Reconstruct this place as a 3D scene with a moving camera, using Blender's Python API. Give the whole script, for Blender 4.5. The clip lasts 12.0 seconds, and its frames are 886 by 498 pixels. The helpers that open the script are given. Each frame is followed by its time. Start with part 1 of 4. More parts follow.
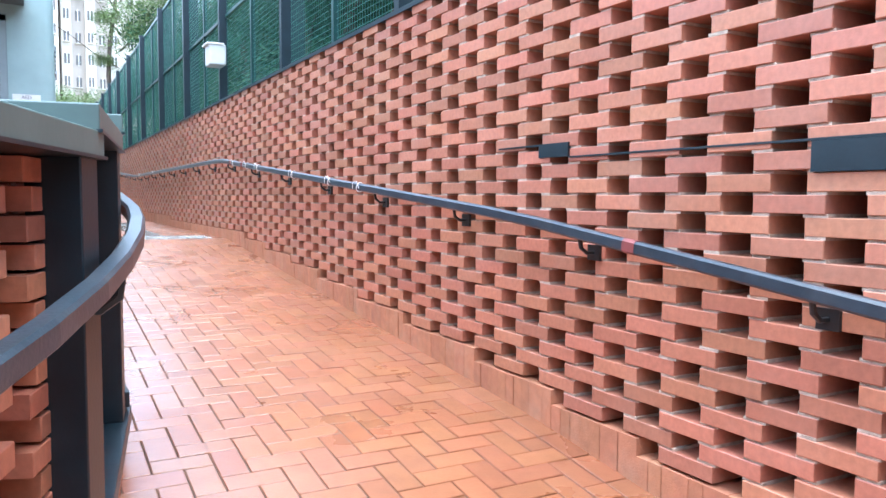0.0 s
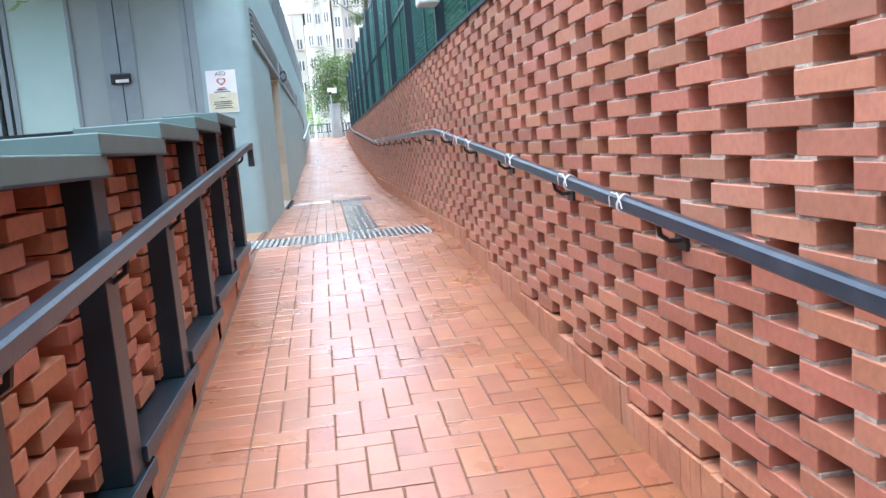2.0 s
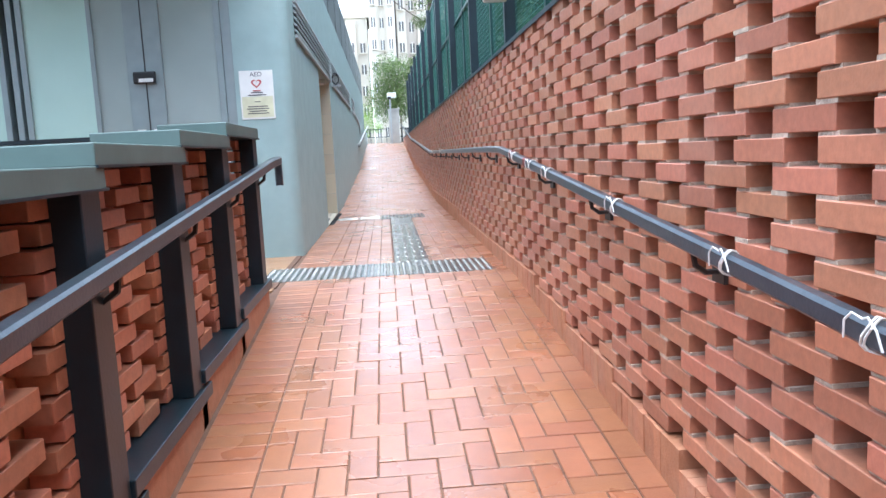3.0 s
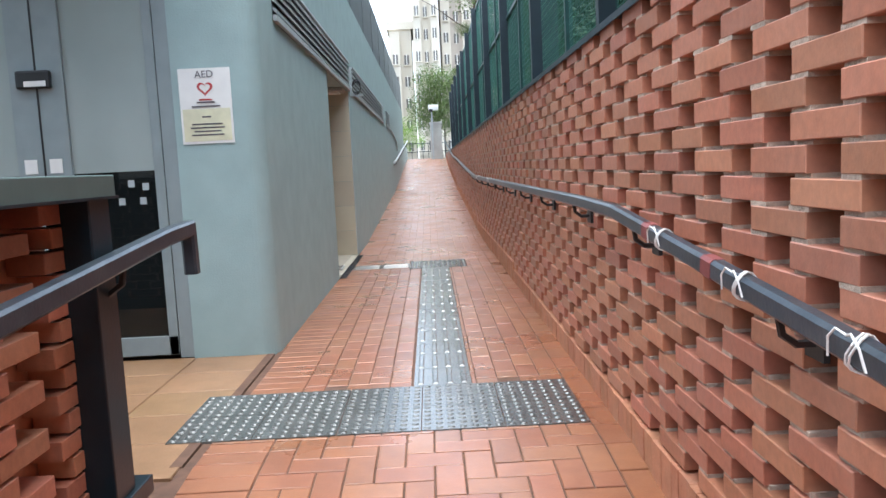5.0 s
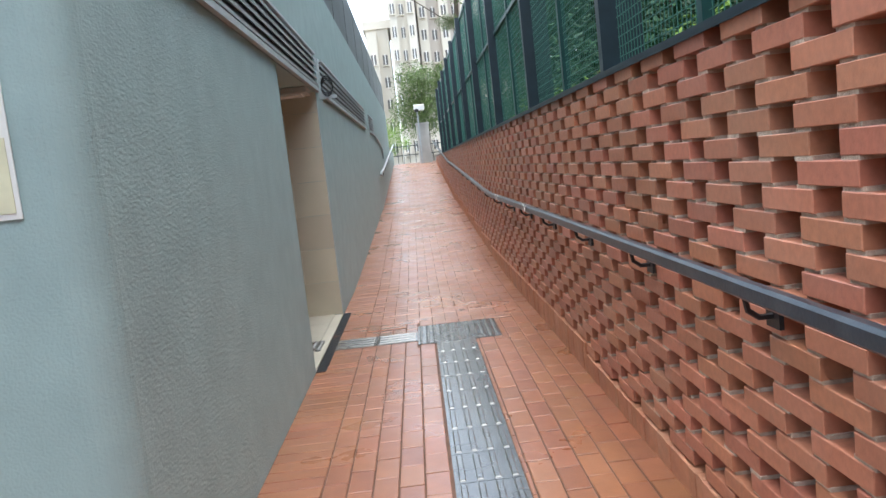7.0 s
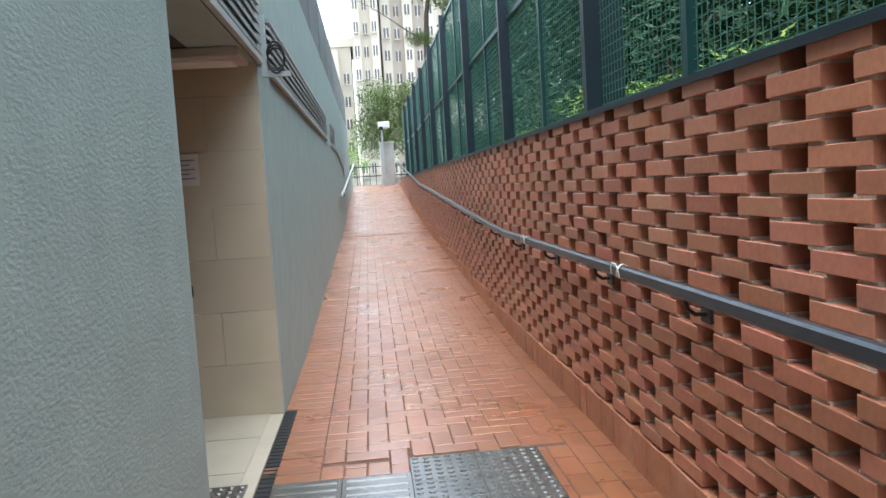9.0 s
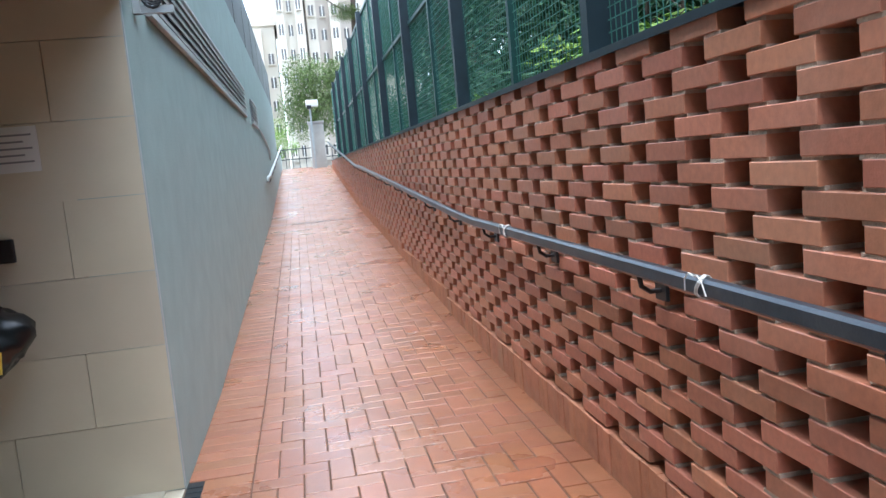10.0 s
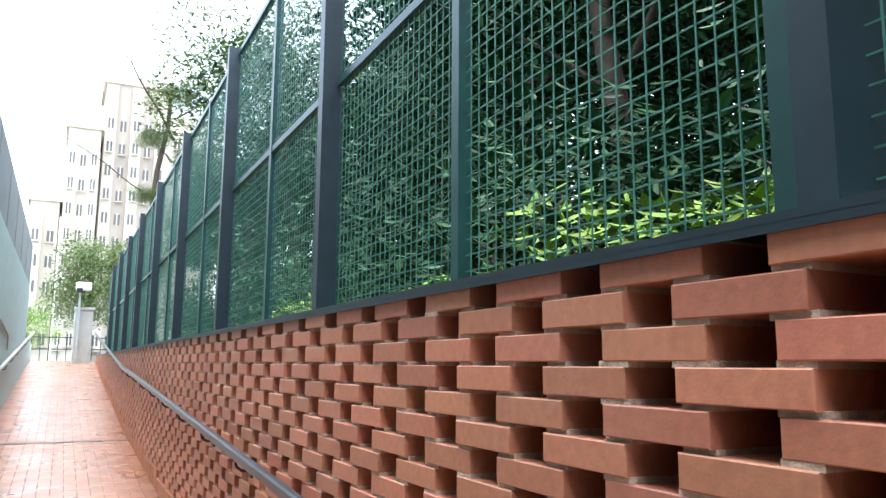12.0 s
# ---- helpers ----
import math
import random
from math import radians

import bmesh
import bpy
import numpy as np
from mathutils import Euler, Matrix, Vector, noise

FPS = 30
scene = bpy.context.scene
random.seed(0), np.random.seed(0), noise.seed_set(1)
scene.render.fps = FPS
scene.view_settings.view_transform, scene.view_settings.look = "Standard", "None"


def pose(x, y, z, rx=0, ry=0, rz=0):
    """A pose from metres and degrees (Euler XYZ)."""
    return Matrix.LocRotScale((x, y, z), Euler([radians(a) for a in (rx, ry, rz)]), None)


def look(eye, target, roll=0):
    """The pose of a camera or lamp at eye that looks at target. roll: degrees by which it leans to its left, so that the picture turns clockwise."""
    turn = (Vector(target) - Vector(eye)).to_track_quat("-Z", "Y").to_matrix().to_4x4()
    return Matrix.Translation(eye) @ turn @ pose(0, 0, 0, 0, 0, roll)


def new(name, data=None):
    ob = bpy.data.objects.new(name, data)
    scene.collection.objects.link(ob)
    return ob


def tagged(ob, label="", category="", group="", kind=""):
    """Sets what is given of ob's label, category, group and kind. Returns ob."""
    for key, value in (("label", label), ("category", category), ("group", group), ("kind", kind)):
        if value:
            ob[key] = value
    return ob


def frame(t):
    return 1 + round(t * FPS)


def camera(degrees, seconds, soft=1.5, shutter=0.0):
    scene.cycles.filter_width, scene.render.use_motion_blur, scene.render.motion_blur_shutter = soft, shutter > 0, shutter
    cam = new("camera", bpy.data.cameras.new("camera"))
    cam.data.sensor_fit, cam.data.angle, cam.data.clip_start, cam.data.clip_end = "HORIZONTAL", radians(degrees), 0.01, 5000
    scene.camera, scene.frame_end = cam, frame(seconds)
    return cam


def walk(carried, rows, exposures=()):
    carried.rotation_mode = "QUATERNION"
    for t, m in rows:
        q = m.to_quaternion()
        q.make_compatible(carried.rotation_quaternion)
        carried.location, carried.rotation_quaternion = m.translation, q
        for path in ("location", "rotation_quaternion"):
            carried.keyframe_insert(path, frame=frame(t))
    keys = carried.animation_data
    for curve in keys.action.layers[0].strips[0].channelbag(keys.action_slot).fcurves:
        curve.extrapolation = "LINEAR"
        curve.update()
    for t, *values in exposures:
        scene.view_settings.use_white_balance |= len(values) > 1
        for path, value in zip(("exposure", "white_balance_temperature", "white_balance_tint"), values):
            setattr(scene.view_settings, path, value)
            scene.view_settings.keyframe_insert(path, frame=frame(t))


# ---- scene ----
cam = camera(60.4, 12.0)

PATH = [
    (0, (-1.901, -13.339, -1.076), (-0.956, -11.582, -1.21), 0.3),
    (0.5, (-1.59, -12.773, -0.985), (-0.865, -10.917, -1.152), 0.9),
    (1, (-1.328, -12.306, -0.882), (-0.706, -10.425, -1.16), -3.3),
    (1.5, (-1.145, -11.753, -0.847), (-0.829, -9.799, -1.135), -1.3),
    (2, (-0.98, -11.095, -0.777), (-0.701, -9.133, -1.055), -4.6),
    (2.5, (-0.877, -10.567, -0.744), (-0.716, -8.598, -1.052), -4.5),
    (3, (-0.855, -9.986, -0.681), (-0.718, -8.007, -0.934), -2.9),
    (5, (-0.702, -7.48, -0.507), (-0.677, -5.492, -0.723), -2.8),
    (5.5, (-0.706, -6.843, -0.452), (-0.614, -4.867, -0.746), -7.3),
    (6, (-0.734, -6.231, -0.416), (-0.757, -4.252, -0.707), -3.7),
    (6.5, (-0.797, -5.632, -0.347), (-0.638, -3.654, -0.596), -3.1),
    (7, (-0.847, -4.979, -0.295), (-0.796, -2.992, -0.517), -6.3),
    (9, (-1.057, -2.542, -0.289), (-0.876, -0.557, -0.457), -3.5),
    (9.5, (-1.055, -1.907, -0.302), (-0.944, 0.084, -0.462), -3.5),
    (10, (-1.032, -1.329, -0.305), (-0.687, 0.627, -0.537), -5.2),
    (10.5, (-0.968, -0.677, -0.285), (-0.681, 1.293, -0.479), -1.3),
    (11, (-0.944, -0.141, -0.267), (-0.419, 1.788, -0.327), 1.5),
    (11.5, (-0.876, 0.464, -0.206), (-0.304, 2.372, -0.027), 0.7),
    (12, (-0.834, 1.032, -0.187), (0.043, 2.804, 0.115), 0.4),
]
walk(cam, [(t, look(eye, target, roll)) for t, eye, target, roll in PATH], [(0, 2.98, 5400, 4), (1, 2.72, 5500, 4), (3, 2.7, 5700, 4), (5.5, 2.25, 6150, 5), (7, 2.25, 6200, 5), (9, 2.35, 6250, 4), (10, 2.55, 5750, 4), (11, 2.6, 5700, 4), (12, 2.9, 6200, 5)])

# ---- daylight: bright overcast sky ----
world = bpy.data.worlds.new("overcast_sky")
scene.world = world
world.use_nodes = True
wn, wl = world.node_tree.nodes, world.node_tree.links
sky = wn.new("ShaderNodeTexSky")
sky.sky_type, sky.sun_disc = "NISHITA", False
sky.sun_elevation, sky.sun_rotation = radians(86), radians(180)
sky.dust_density, sky.air_density = 2.0, 1.0
wash = wn.new("ShaderNodeHueSaturation")
wash.inputs["Saturation"].default_value = 0.5
wl.new(sky.outputs[0], wash.inputs["Color"])
wl.new(wash.outputs[0], wn["Background"].inputs["Color"])
wn["Background"].inputs["Strength"].default_value = 0.15
sun = new("sun", bpy.data.lights.new("sun", "SUN"))
sun.data.energy, sun.data.angle, sun.data.color = 0.9, radians(60), (1.0, 0.98, 0.95)
sun.matrix_world = look((0, 0, 0), (0.02, 0.06, -0.99))


# ---- materials ----
def mat(name, color, rough=0.6, vary=0.15, scale=12.0, bump=0.0, bump_scale=60.0, metal=0.0, island=0.0, stain=0.0, stain_color=(0.1, 0.09, 0.07), stain_scale=1.5, wet=0.0, emit=0.0, coat=0.0, spec=0.5, coat_rough=0.16, squash=(1, 1, 1)):
    m = bpy.data.materials.new(name)
    m.use_nodes = True
    n, l = m.node_tree.nodes, m.node_tree.links
    p = n["Principled BSDF"]
    tc = n.new("ShaderNodeTexCoord")
    geo = n.new("ShaderNodeNewGeometry")
    info = n.new("ShaderNodeObjectInfo")
    no = n.new("ShaderNodeTexNoise")
    no.inputs["Scale"].default_value, no.inputs["Detail"].default_value = scale, 5
    l.new(geo.outputs["Position"], no.inputs["Vector"])
    mr = n.new("ShaderNodeMapRange")
    mr.inputs["From Min"].default_value, mr.inputs["From Max"].default_value = 0.3, 0.7
    mr.inputs["To Min"].default_value, mr.inputs["To Max"].default_value = 1 - vary, 1 + vary
    l.new(no.outputs["Fac"], mr.inputs["Value"])
    val = mr.outputs[0]
    hsv = n.new("ShaderNodeHueSaturation")
    hsv.inputs["Color"].default_value = (*color, 1)
    if island:
        add = n.new("ShaderNodeMath")
        add.operation = "ADD"
        l.new(geo.outputs["Random Per Island"], add.inputs[0])
        l.new(info.outputs["Random"], add.inputs[1])
        fr = n.new("ShaderNodeMath")
        fr.operation = "FRACT"
        l.new(add.outputs[0], fr.inputs[0])
        mi = n.new("ShaderNodeMapRange")
        mi.inputs["To Min"].default_value, mi.inputs["To Max"].default_value = 1 - island, 1 + island * 0.7
        l.new(fr.outputs[0], mi.inputs["Value"])
        mul = n.new("ShaderNodeMath")
        mul.operation = "MULTIPLY"
        l.new(val, mul.inputs[0])
        l.new(mi.outputs[0], mul.inputs[1])
        val = mul.outputs[0]
        wn2 = n.new("ShaderNodeTexWhiteNoise")
        wn2.noise_dimensions = "1D"
        l.new(fr.outputs[0], wn2.inputs["W"])
        mh = n.new("ShaderNodeMapRange")
        mh.inputs["To Min"].default_value, mh.inputs["To Max"].default_value = 0.5 - island * 0.035, 0.5 + island * 0.04
        l.new(wn2.outputs["Value"], mh.inputs["Value"])
        l.new(mh.outputs[0], hsv.inputs["Hue"])
    l.new(val, hsv.inputs["Value"])
    col = hsv.outputs[0]
    if stain:
        ns = n.new("ShaderNodeTexNoise")
        ns.inputs["Scale"].default_value, ns.inputs["Detail"].default_value, ns.inputs["Roughness"].default_value = stain_scale, 6, 0.65
        l.new(geo.outputs["Position"], ns.inputs["Vector"])
        ms = n.new("ShaderNodeMapRange")
        ms.inputs["From Min"].default_value, ms.inputs["From Max"].default_value = 0.48, 0.75
        ms.inputs["To Max"].default_value = stain
        l.new(ns.outputs["Fac"], ms.inputs["Value"])
        mx = n.new("ShaderNodeMix")
        mx.data_type = "RGBA"
        l.new(ms.outputs[0], mx.inputs["Factor"])
        l.new(col, mx.inputs["A"])
        mx.inputs["B"].default_value = (*stain_color, 1)
        col = mx.outputs["Result"]
    l.new(col, p.inputs["Base Color"])
    p.inputs["Roughness"].default_value, p.inputs["Metallic"].default_value = rough, metal
    p.inputs["Specular IOR Level"].default_value = spec
    p.inputs["Coat Weight"].default_value, p.inputs["Coat Roughness"].default_value = coat, coat_rough
    if wet:
        nw = n.new("ShaderNodeTexNoise")
        nw.inputs["Scale"].default_value, nw.inputs["Detail"].default_value = 2.2, 5
        l.new(geo.outputs["Position"], nw.inputs["Vector"])
        mw = n.new("ShaderNodeMapRange")
        mw.inputs["From Min"].default_value, mw.inputs["From Max"].default_value = 0.35, 0.65
        mw.inputs["To Min"].default_value, mw.inputs["To Max"].default_value = rough - wet, rough + wet
        l.new(nw.outputs["Fac"], mw.inputs["Value"])
        l.new(mw.outputs[0], p.inputs["Roughness"])
    if bump:
        nb = n.new("ShaderNodeTexNoise")
        nb.inputs["Scale"].default_value, nb.inputs["Detail"].default_value = bump_scale, 4
        sq = n.new("ShaderNodeVectorMath")
        sq.operation = "MULTIPLY"
        sq.inputs[1].default_value = squash
        l.new(geo.outputs["Position"], sq.inputs[0])
        l.new(sq.outputs[0], nb.inputs["Vector"])
        bp = n.new("ShaderNodeBump")
        bp.inputs["Strength"].default_value, bp.inputs["Distance"].default_value = bump, 0.01
        l.new(nb.outputs["Fac"], bp.inputs["Height"])
        l.new(bp.outputs[0], p.inputs["Normal"])
    if emit:
        l.new(col, p.inputs["Emission Color"])
        p.inputs["Emission Strength"].default_value = emit
    return m


def glass(name, tint, rough=0.02):
    m = mat(name, tint, rough, 0.0)
    p = m.node_tree.nodes["Principled BSDF"]
    p.inputs["Transmission Weight"].default_value = 0.85
    p.inputs["IOR"].default_value = 1.45
    return m


M_BRICK = mat("red_brick", (0.425, 0.165, 0.098), 0.42, 0.12, 45, 0.07, 160, island=0.20, stain=0.24, stain_color=(0.46, 0.31, 0.24), stain_scale=1.7)
M_MORTAR = mat("pale_mortar", (0.46, 0.36, 0.28), 0.9, 0.25, 30, 0.5, 120)
# near-black: the shade inside the brick gaps is put into this colour
M_BACK = mat("gap_shade_backing", (0.016, 0.009, 0.007), 0.9, 0.3, 8)
M_PLINTH = mat("plinth_brick", (0.44, 0.185, 0.10), 0.6, 0.12, 20, 0.3, 120, island=0.10, stain=0.35, stain_color=(0.50, 0.36, 0.26), stain_scale=4.0)
M_PAVER = mat("red_paver", (0.245, 0.092, 0.042), 0.34, 0.10, 14, 0.10, 140, island=0.14, stain=0.25, stain_color=(0.40, 0.20, 0.12), stain_scale=1.6, wet=0.10, coat=0.5, coat_rough=0.25)
M_JOINT = mat("dark_joint", (0.10, 0.05, 0.03), 0.8, 0.3, 20)
M_YELLOW = mat("tan_paver", (0.25, 0.145, 0.078), 0.4, 0.14, 10, 0.2, 100, island=0.12)
M_STEEL = mat("dark_blue_grey_steel", (0.007, 0.016, 0.023), 0.38, 0.25, 9, 0.05, 80, stain=0.15, stain_color=(0.03, 0.036, 0.04), stain_scale=6)
M_RAIL = mat("grey_blue_rail_paint", (0.030, 0.040, 0.052), 0.28, 0.18, 14, 0.06, 90, stain=0.3, stain_color=(0.11, 0.115, 0.12), stain_scale=9)
M_CAP = mat("grey_green_steel_cap", (0.095, 0.138, 0.13), 0.4, 0.12, 6, 0.04, 60)
M_GREEN = mat("dark_green_paint", (0.010, 0.050, 0.046), 0.38, 0.2, 10, 0.04, 80)
M_POST = mat("blue_black_post_paint", (0.013, 0.025, 0.034), 0.4, 0.2, 8)
M_WIRE = mat("green_wire", (0.05, 0.155, 0.12), 0.45, 0.2, 20)
M_WALL = mat("grey_textured_render", (0.290, 0.385, 0.375), 0.66, 0.07, 5, 0.24, 120, squash=(1, 0.5, 1), stain=0.18, stain_color=(0.24, 0.27, 0.27), stain_scale=1.1)
M_FASCIA = mat("dark_fascia", (0.09, 0.105, 0.115), 0.5, 0.15, 4)
M_LOUVRE = mat("dark_louvre", (0.045, 0.052, 0.058), 0.45, 0.15, 10)
M_LFRAME = mat("louvre_frame", (0.40, 0.44, 0.45), 0.4, 0.1, 10)
M_TACT = mat("tactile_steel_grey", (0.075, 0.077, 0.074), 0.24, 0.25, 8, 0.22, 60, island=0.15, stain=0.2, stain_color=(0.07, 0.066, 0.06), wet=0.06, coat=0.7)
M_TILE = mat("cream_tile", (0.58, 0.51, 0.38), 0.35, 0.07, 2.5, 0.03, 40, island=0.07)
M_FTILE = mat("grey_cream_floor_tile", (0.40, 0.37, 0.30), 0.4, 0.08, 3, 0.03, 40, island=0.08)
M_GROUT = mat("tile_grout", (0.60, 0.53, 0.395), 0.8, 0.1, 20)
# dark tone that carries the shade of the recess ceiling and inner room
M_INNER = mat("interior_shade_tone", (0.045, 0.034, 0.028), 0.8, 0.15, 5)
M_WHITE = mat("white_paper", (0.72, 0.71, 0.68), 0.5, 0.05, 8)
M_BLACK = mat("black_plastic", (0.012, 0.012, 0.013), 0.4, 0.2, 10)
M_EARTH = mat("earth", (0.05, 0.042, 0.028), 0.95, 0.4, 3, 0.6, 12)
M_BARK = mat("bark", (0.07, 0.05, 0.035), 0.9, 0.35, 12, 0.8, 40)
M_LEAF = mat("leaf_dark", (0.030, 0.085, 0.032), 0.62, 0.2, 6, island=0.6, spec=0.25)
M_LEAF2 = mat("leaf_bright", (0.17, 0.28, 0.045), 0.6, 0.2, 6, island=0.45, spec=0.25)
M_OLIVE = mat("leaf_olive", (0.115, 0.165, 0.05), 0.62, 0.2, 6, island=0.5, spec=0.25)
M_TOWER = mat("pale_tower_render", (0.58, 0.53, 0.45), 0.8, 0.06, 0.15)
M_PINK = mat("pink_tower_render", (0.44, 0.385, 0.335), 0.8, 0.06, 0.15)
M_WIN = mat("tower_window_glass", (0.11, 0.10, 0.095), 0.2, 0.2, 0.6)
M_CONC = mat("pale_concrete", (0.42, 0.41, 0.38), 0.85, 0.12, 3, 0.3, 30)
M_GLASS = glass("frosted_green_glass", (0.52, 0.66, 0.60), 0.25)
M_CLEAR = glass("clear_glass", (0.75, 0.80, 0.79), 0.01)
M_FRAME = mat("grey_metal_door_frame", (0.23, 0.27, 0.275), 0.4, 0.06, 8)


# ---- small tools ----
def add_box(bm, x0, x1, y0, y1, z0, z1, f=None):
    """Box; f lifts each corner (f(x, y) is added to z)."""
    v = [bm.verts.new((x, y, z + (f(x, y) if f else 0))) for x in (x0, x1) for y in (y0, y1) for z in (z0, z1)]
    for q in ((0, 1, 3, 2), (4, 6, 7, 5), (0, 4, 5, 1), (2, 3, 7, 6), (0, 2, 6, 4), (1, 5, 7, 3)):
        bm.faces.new([v[k] for k in q])
    return v


def mesh(name, bm, material, smooth=False):
    me = bpy.data.meshes.new(name)
    bmesh.ops.recalc_face_normals(bm, faces=bm.faces)
    bm.to_mesh(me)
    bm.free()
    me.materials.append(material)
    if smooth:
        for p in me.polygons:
            p.use_smooth = True
    return me


def part(name, bm, material, parent=None, label="", smooth=False):
    ob = new(name, mesh(name, bm, material, smooth))
    if parent:
        ob.parent = parent
    return tagged(ob, label)


def box(name, b, material, parent=None, label="", bevel=0.0):
    bm = bmesh.new()
    add_box(bm, *b)
    if bevel:
        bmesh.ops.bevel(bm, geom=bm.edges[:], offset=bevel, segments=2, affect="EDGES", profile=0.5)
    return part(name, bm, material, parent, label)


def thing(name, label, category, group="", kind="", at=(0, 0, 0)):
    ob = new(name)
    ob.empty_display_size = 0.1
    ob.location = at
    return tagged(ob, label, category, group, kind)


def raw(name, verts, faces, material, parent=None, label="", kind=""):
    me = bpy.data.meshes.new(name)
    me.from_pydata(verts, [], faces)
    me.materials.append(material)
    ob = new(name, me)
    if parent:
        ob.parent = parent
    return tagged(ob, label, kind=kind)


def sweep(bm, pts, prof, closed=True):
    """Profile (list of (side, up)) swept along points with upright sections."""
    rings = []
    for k, p in enumerate(pts):
        a, b = Vector(pts[max(k - 1, 0)]), Vector(pts[min(k + 1, len(pts) - 1)])
        d = (b - a).normalized()
        s = Vector((d.y, -d.x, 0)).normalized()
        u = s.cross(d)
        rings.append([bm.verts.new(Vector(p) + s * q[0] + u * q[1]) for q in prof])
    n = len(prof)
    for r0, r1 in zip(rings, rings[1:]):
        for k in range(n):
            bm.faces.new((r0[k], r0[(k + 1) % n], r1[(k + 1) % n], r1[k]))
    bm.faces.new(rings[0][::-1])
    bm.faces.new(rings[-1])


def oval(w, h, n=10):
    return [(w / 2 * math.cos(a) * (abs(math.cos(a)) ** -0.4 if abs(math.cos(a)) > 0.01 else 1), h / 2 * math.sin(a) * (abs(math.sin(a)) ** -0.4 if abs(math.sin(a)) > 0.01 else 1)) for a in [2 * math.pi * (k + 0.5) / n for k in range(n)]]


def bar(w, h, c=0.008):
    """Rounded rectangular section."""
    w, h = w / 2, h / 2
    return [(w, -h + c), (w, h - c), (w - c, h), (-w + c, h), (-w, h - c), (-w, -h + c), (-w + c, -h), (w - c, -h)]


# ---- ground profile: ramp, landing, upper ramp; the coping of the brick wall is z = 0 ----
KNOTS = [(-40.0, -2.45), (-14.2, -2.45), (-12.2, -2.21), (-10.6, -2.02), (-4.8, -1.545), (3.2, -1.54), (11.2, -1.16), (12.1, -1.14), (25.2, -0.14), (90.0, -0.14)]


def zf(y):
    for (a, za), (b, zb) in zip(KNOTS, KNOTS[1:]):
        if y <= b:
            return za + (zb - za) * max(0.0, (y - a) / (b - a))
    return KNOTS[-1][1]


XL, XR = -1.63, 0.0
WALL_A, WALL_B = -15.6, 23.6
COURSE, JOINT, MODULE, BRICK, DEPTH = 0.0625, 0.009, 0.36, 0.24, 0.20

# ---- floor ----
floor = thing("floor", "wet orange-red clay paver ramp and landing between brick and grey walls", "floor", kind="structure")
bm = bmesh.new()
ys = [-40, -14.2, -12.2, -10.6, -4.8, 3.2, 11.2, 12.1, 25.2, 40]
for a, b in zip(ys, ys[1:]):
    x0 = -6.0 if b <= -2.9 else XL - 0.02
    q = [bm.verts.new((x, y, zf(y) - 0.006)) for x, y in ((x0, a), (0.1, a), (0.1, b), (x0, b))]
    bm.faces.new(q)
part("paver_bed", bm, M_JOINT, floor, "dark sand joints under the pavers")


TACTILE = [(-1.80, -0.11, -4.56, -3.94), (-0.83, -0.55, -3.94, 0.30), (-0.96, -0.36, 0.30, 0.90), (-1.56, -0.96, 0.42, 0.72)]


def clipped(r):
    """What is left of a rectangle outside the tactile tiles."""
    out = [r]
    for a, e, c, d in TACTILE:
        nxt = []
        for x0, x1, y0, y1 in out:
            if x0 >= e or x1 <= a or y0 >= d or y1 <= c:
                nxt.append((x0, x1, y0, y1))
                continue
            nxt += [(x0, a, y0, y1), (e, x1, y0, y1), (max(x0, a), min(x1, e), y0, c), (max(x0, a), min(x1, e), d, y1)]
        out = [q for q in nxt if q[1] - q[0] > 0.018 and q[3] - q[2] > 0.018]
    return out


def paver_slots():
    """0.2 x 0.1 m clay pavers: herringbone on the ramps, running bond on the landing, a band along each side."""
    out = []
    x0, x1, cell = -1.36, -0.11, 0.1042
    n = round((x1 - x0) / cell)
    for j in range(-145, 240):
        b = cell * j
        if -3.95 < b < 0.88:
            continue
        low = -16 if b < -8.9 else -1
        for i in range(low, n + 1):
            k, a = (i - j) % 4, x0 + i * cell
            if k == 0:
                r = (a, a + 2 * cell, b, b + cell)
            elif k == 2:
                r = (a, a + cell, b - cell, b + cell)
            else:
                continue
            if b < -8.9:
                if i < -1 and a + cell < rail_x(b) - 0.10 or a > x1 - 0.03:
                    continue
                if a < x0:
                    out.append((r[0], min(r[1], x1), r[2], r[3]))
                    continue
            r = (max(r[0], x0), min(r[1], x1), r[2], r[3])
            if r[1] - r[0] > 0.02:
                out.append(r)
    w = (x1 - x0) / 12
    for i in range(12):
        y = -3.85 - 0.1042 * (i % 2)
        while y < 0.9:
            out.append((x0 + i * w, x0 + (i + 1) * w, max(y, -3.85), min(y + 0.2084, 0.89)))
            y += 0.2084
    for j in range(-86, 240):
        out.append((XL + 0.015 if j * cell < -3 else XL, x0, j * cell, (j + 1) * cell))
    for j in range(-72, 120):
        out.append((x1, -0.004, j * 2 * cell, (j + 1) * 2 * cell))
    return [q for r in out for q in clipped(r)]


def rail_x(y):
    return -1.58 - 0.107 * max(0.0, -10.2 - y) ** 2


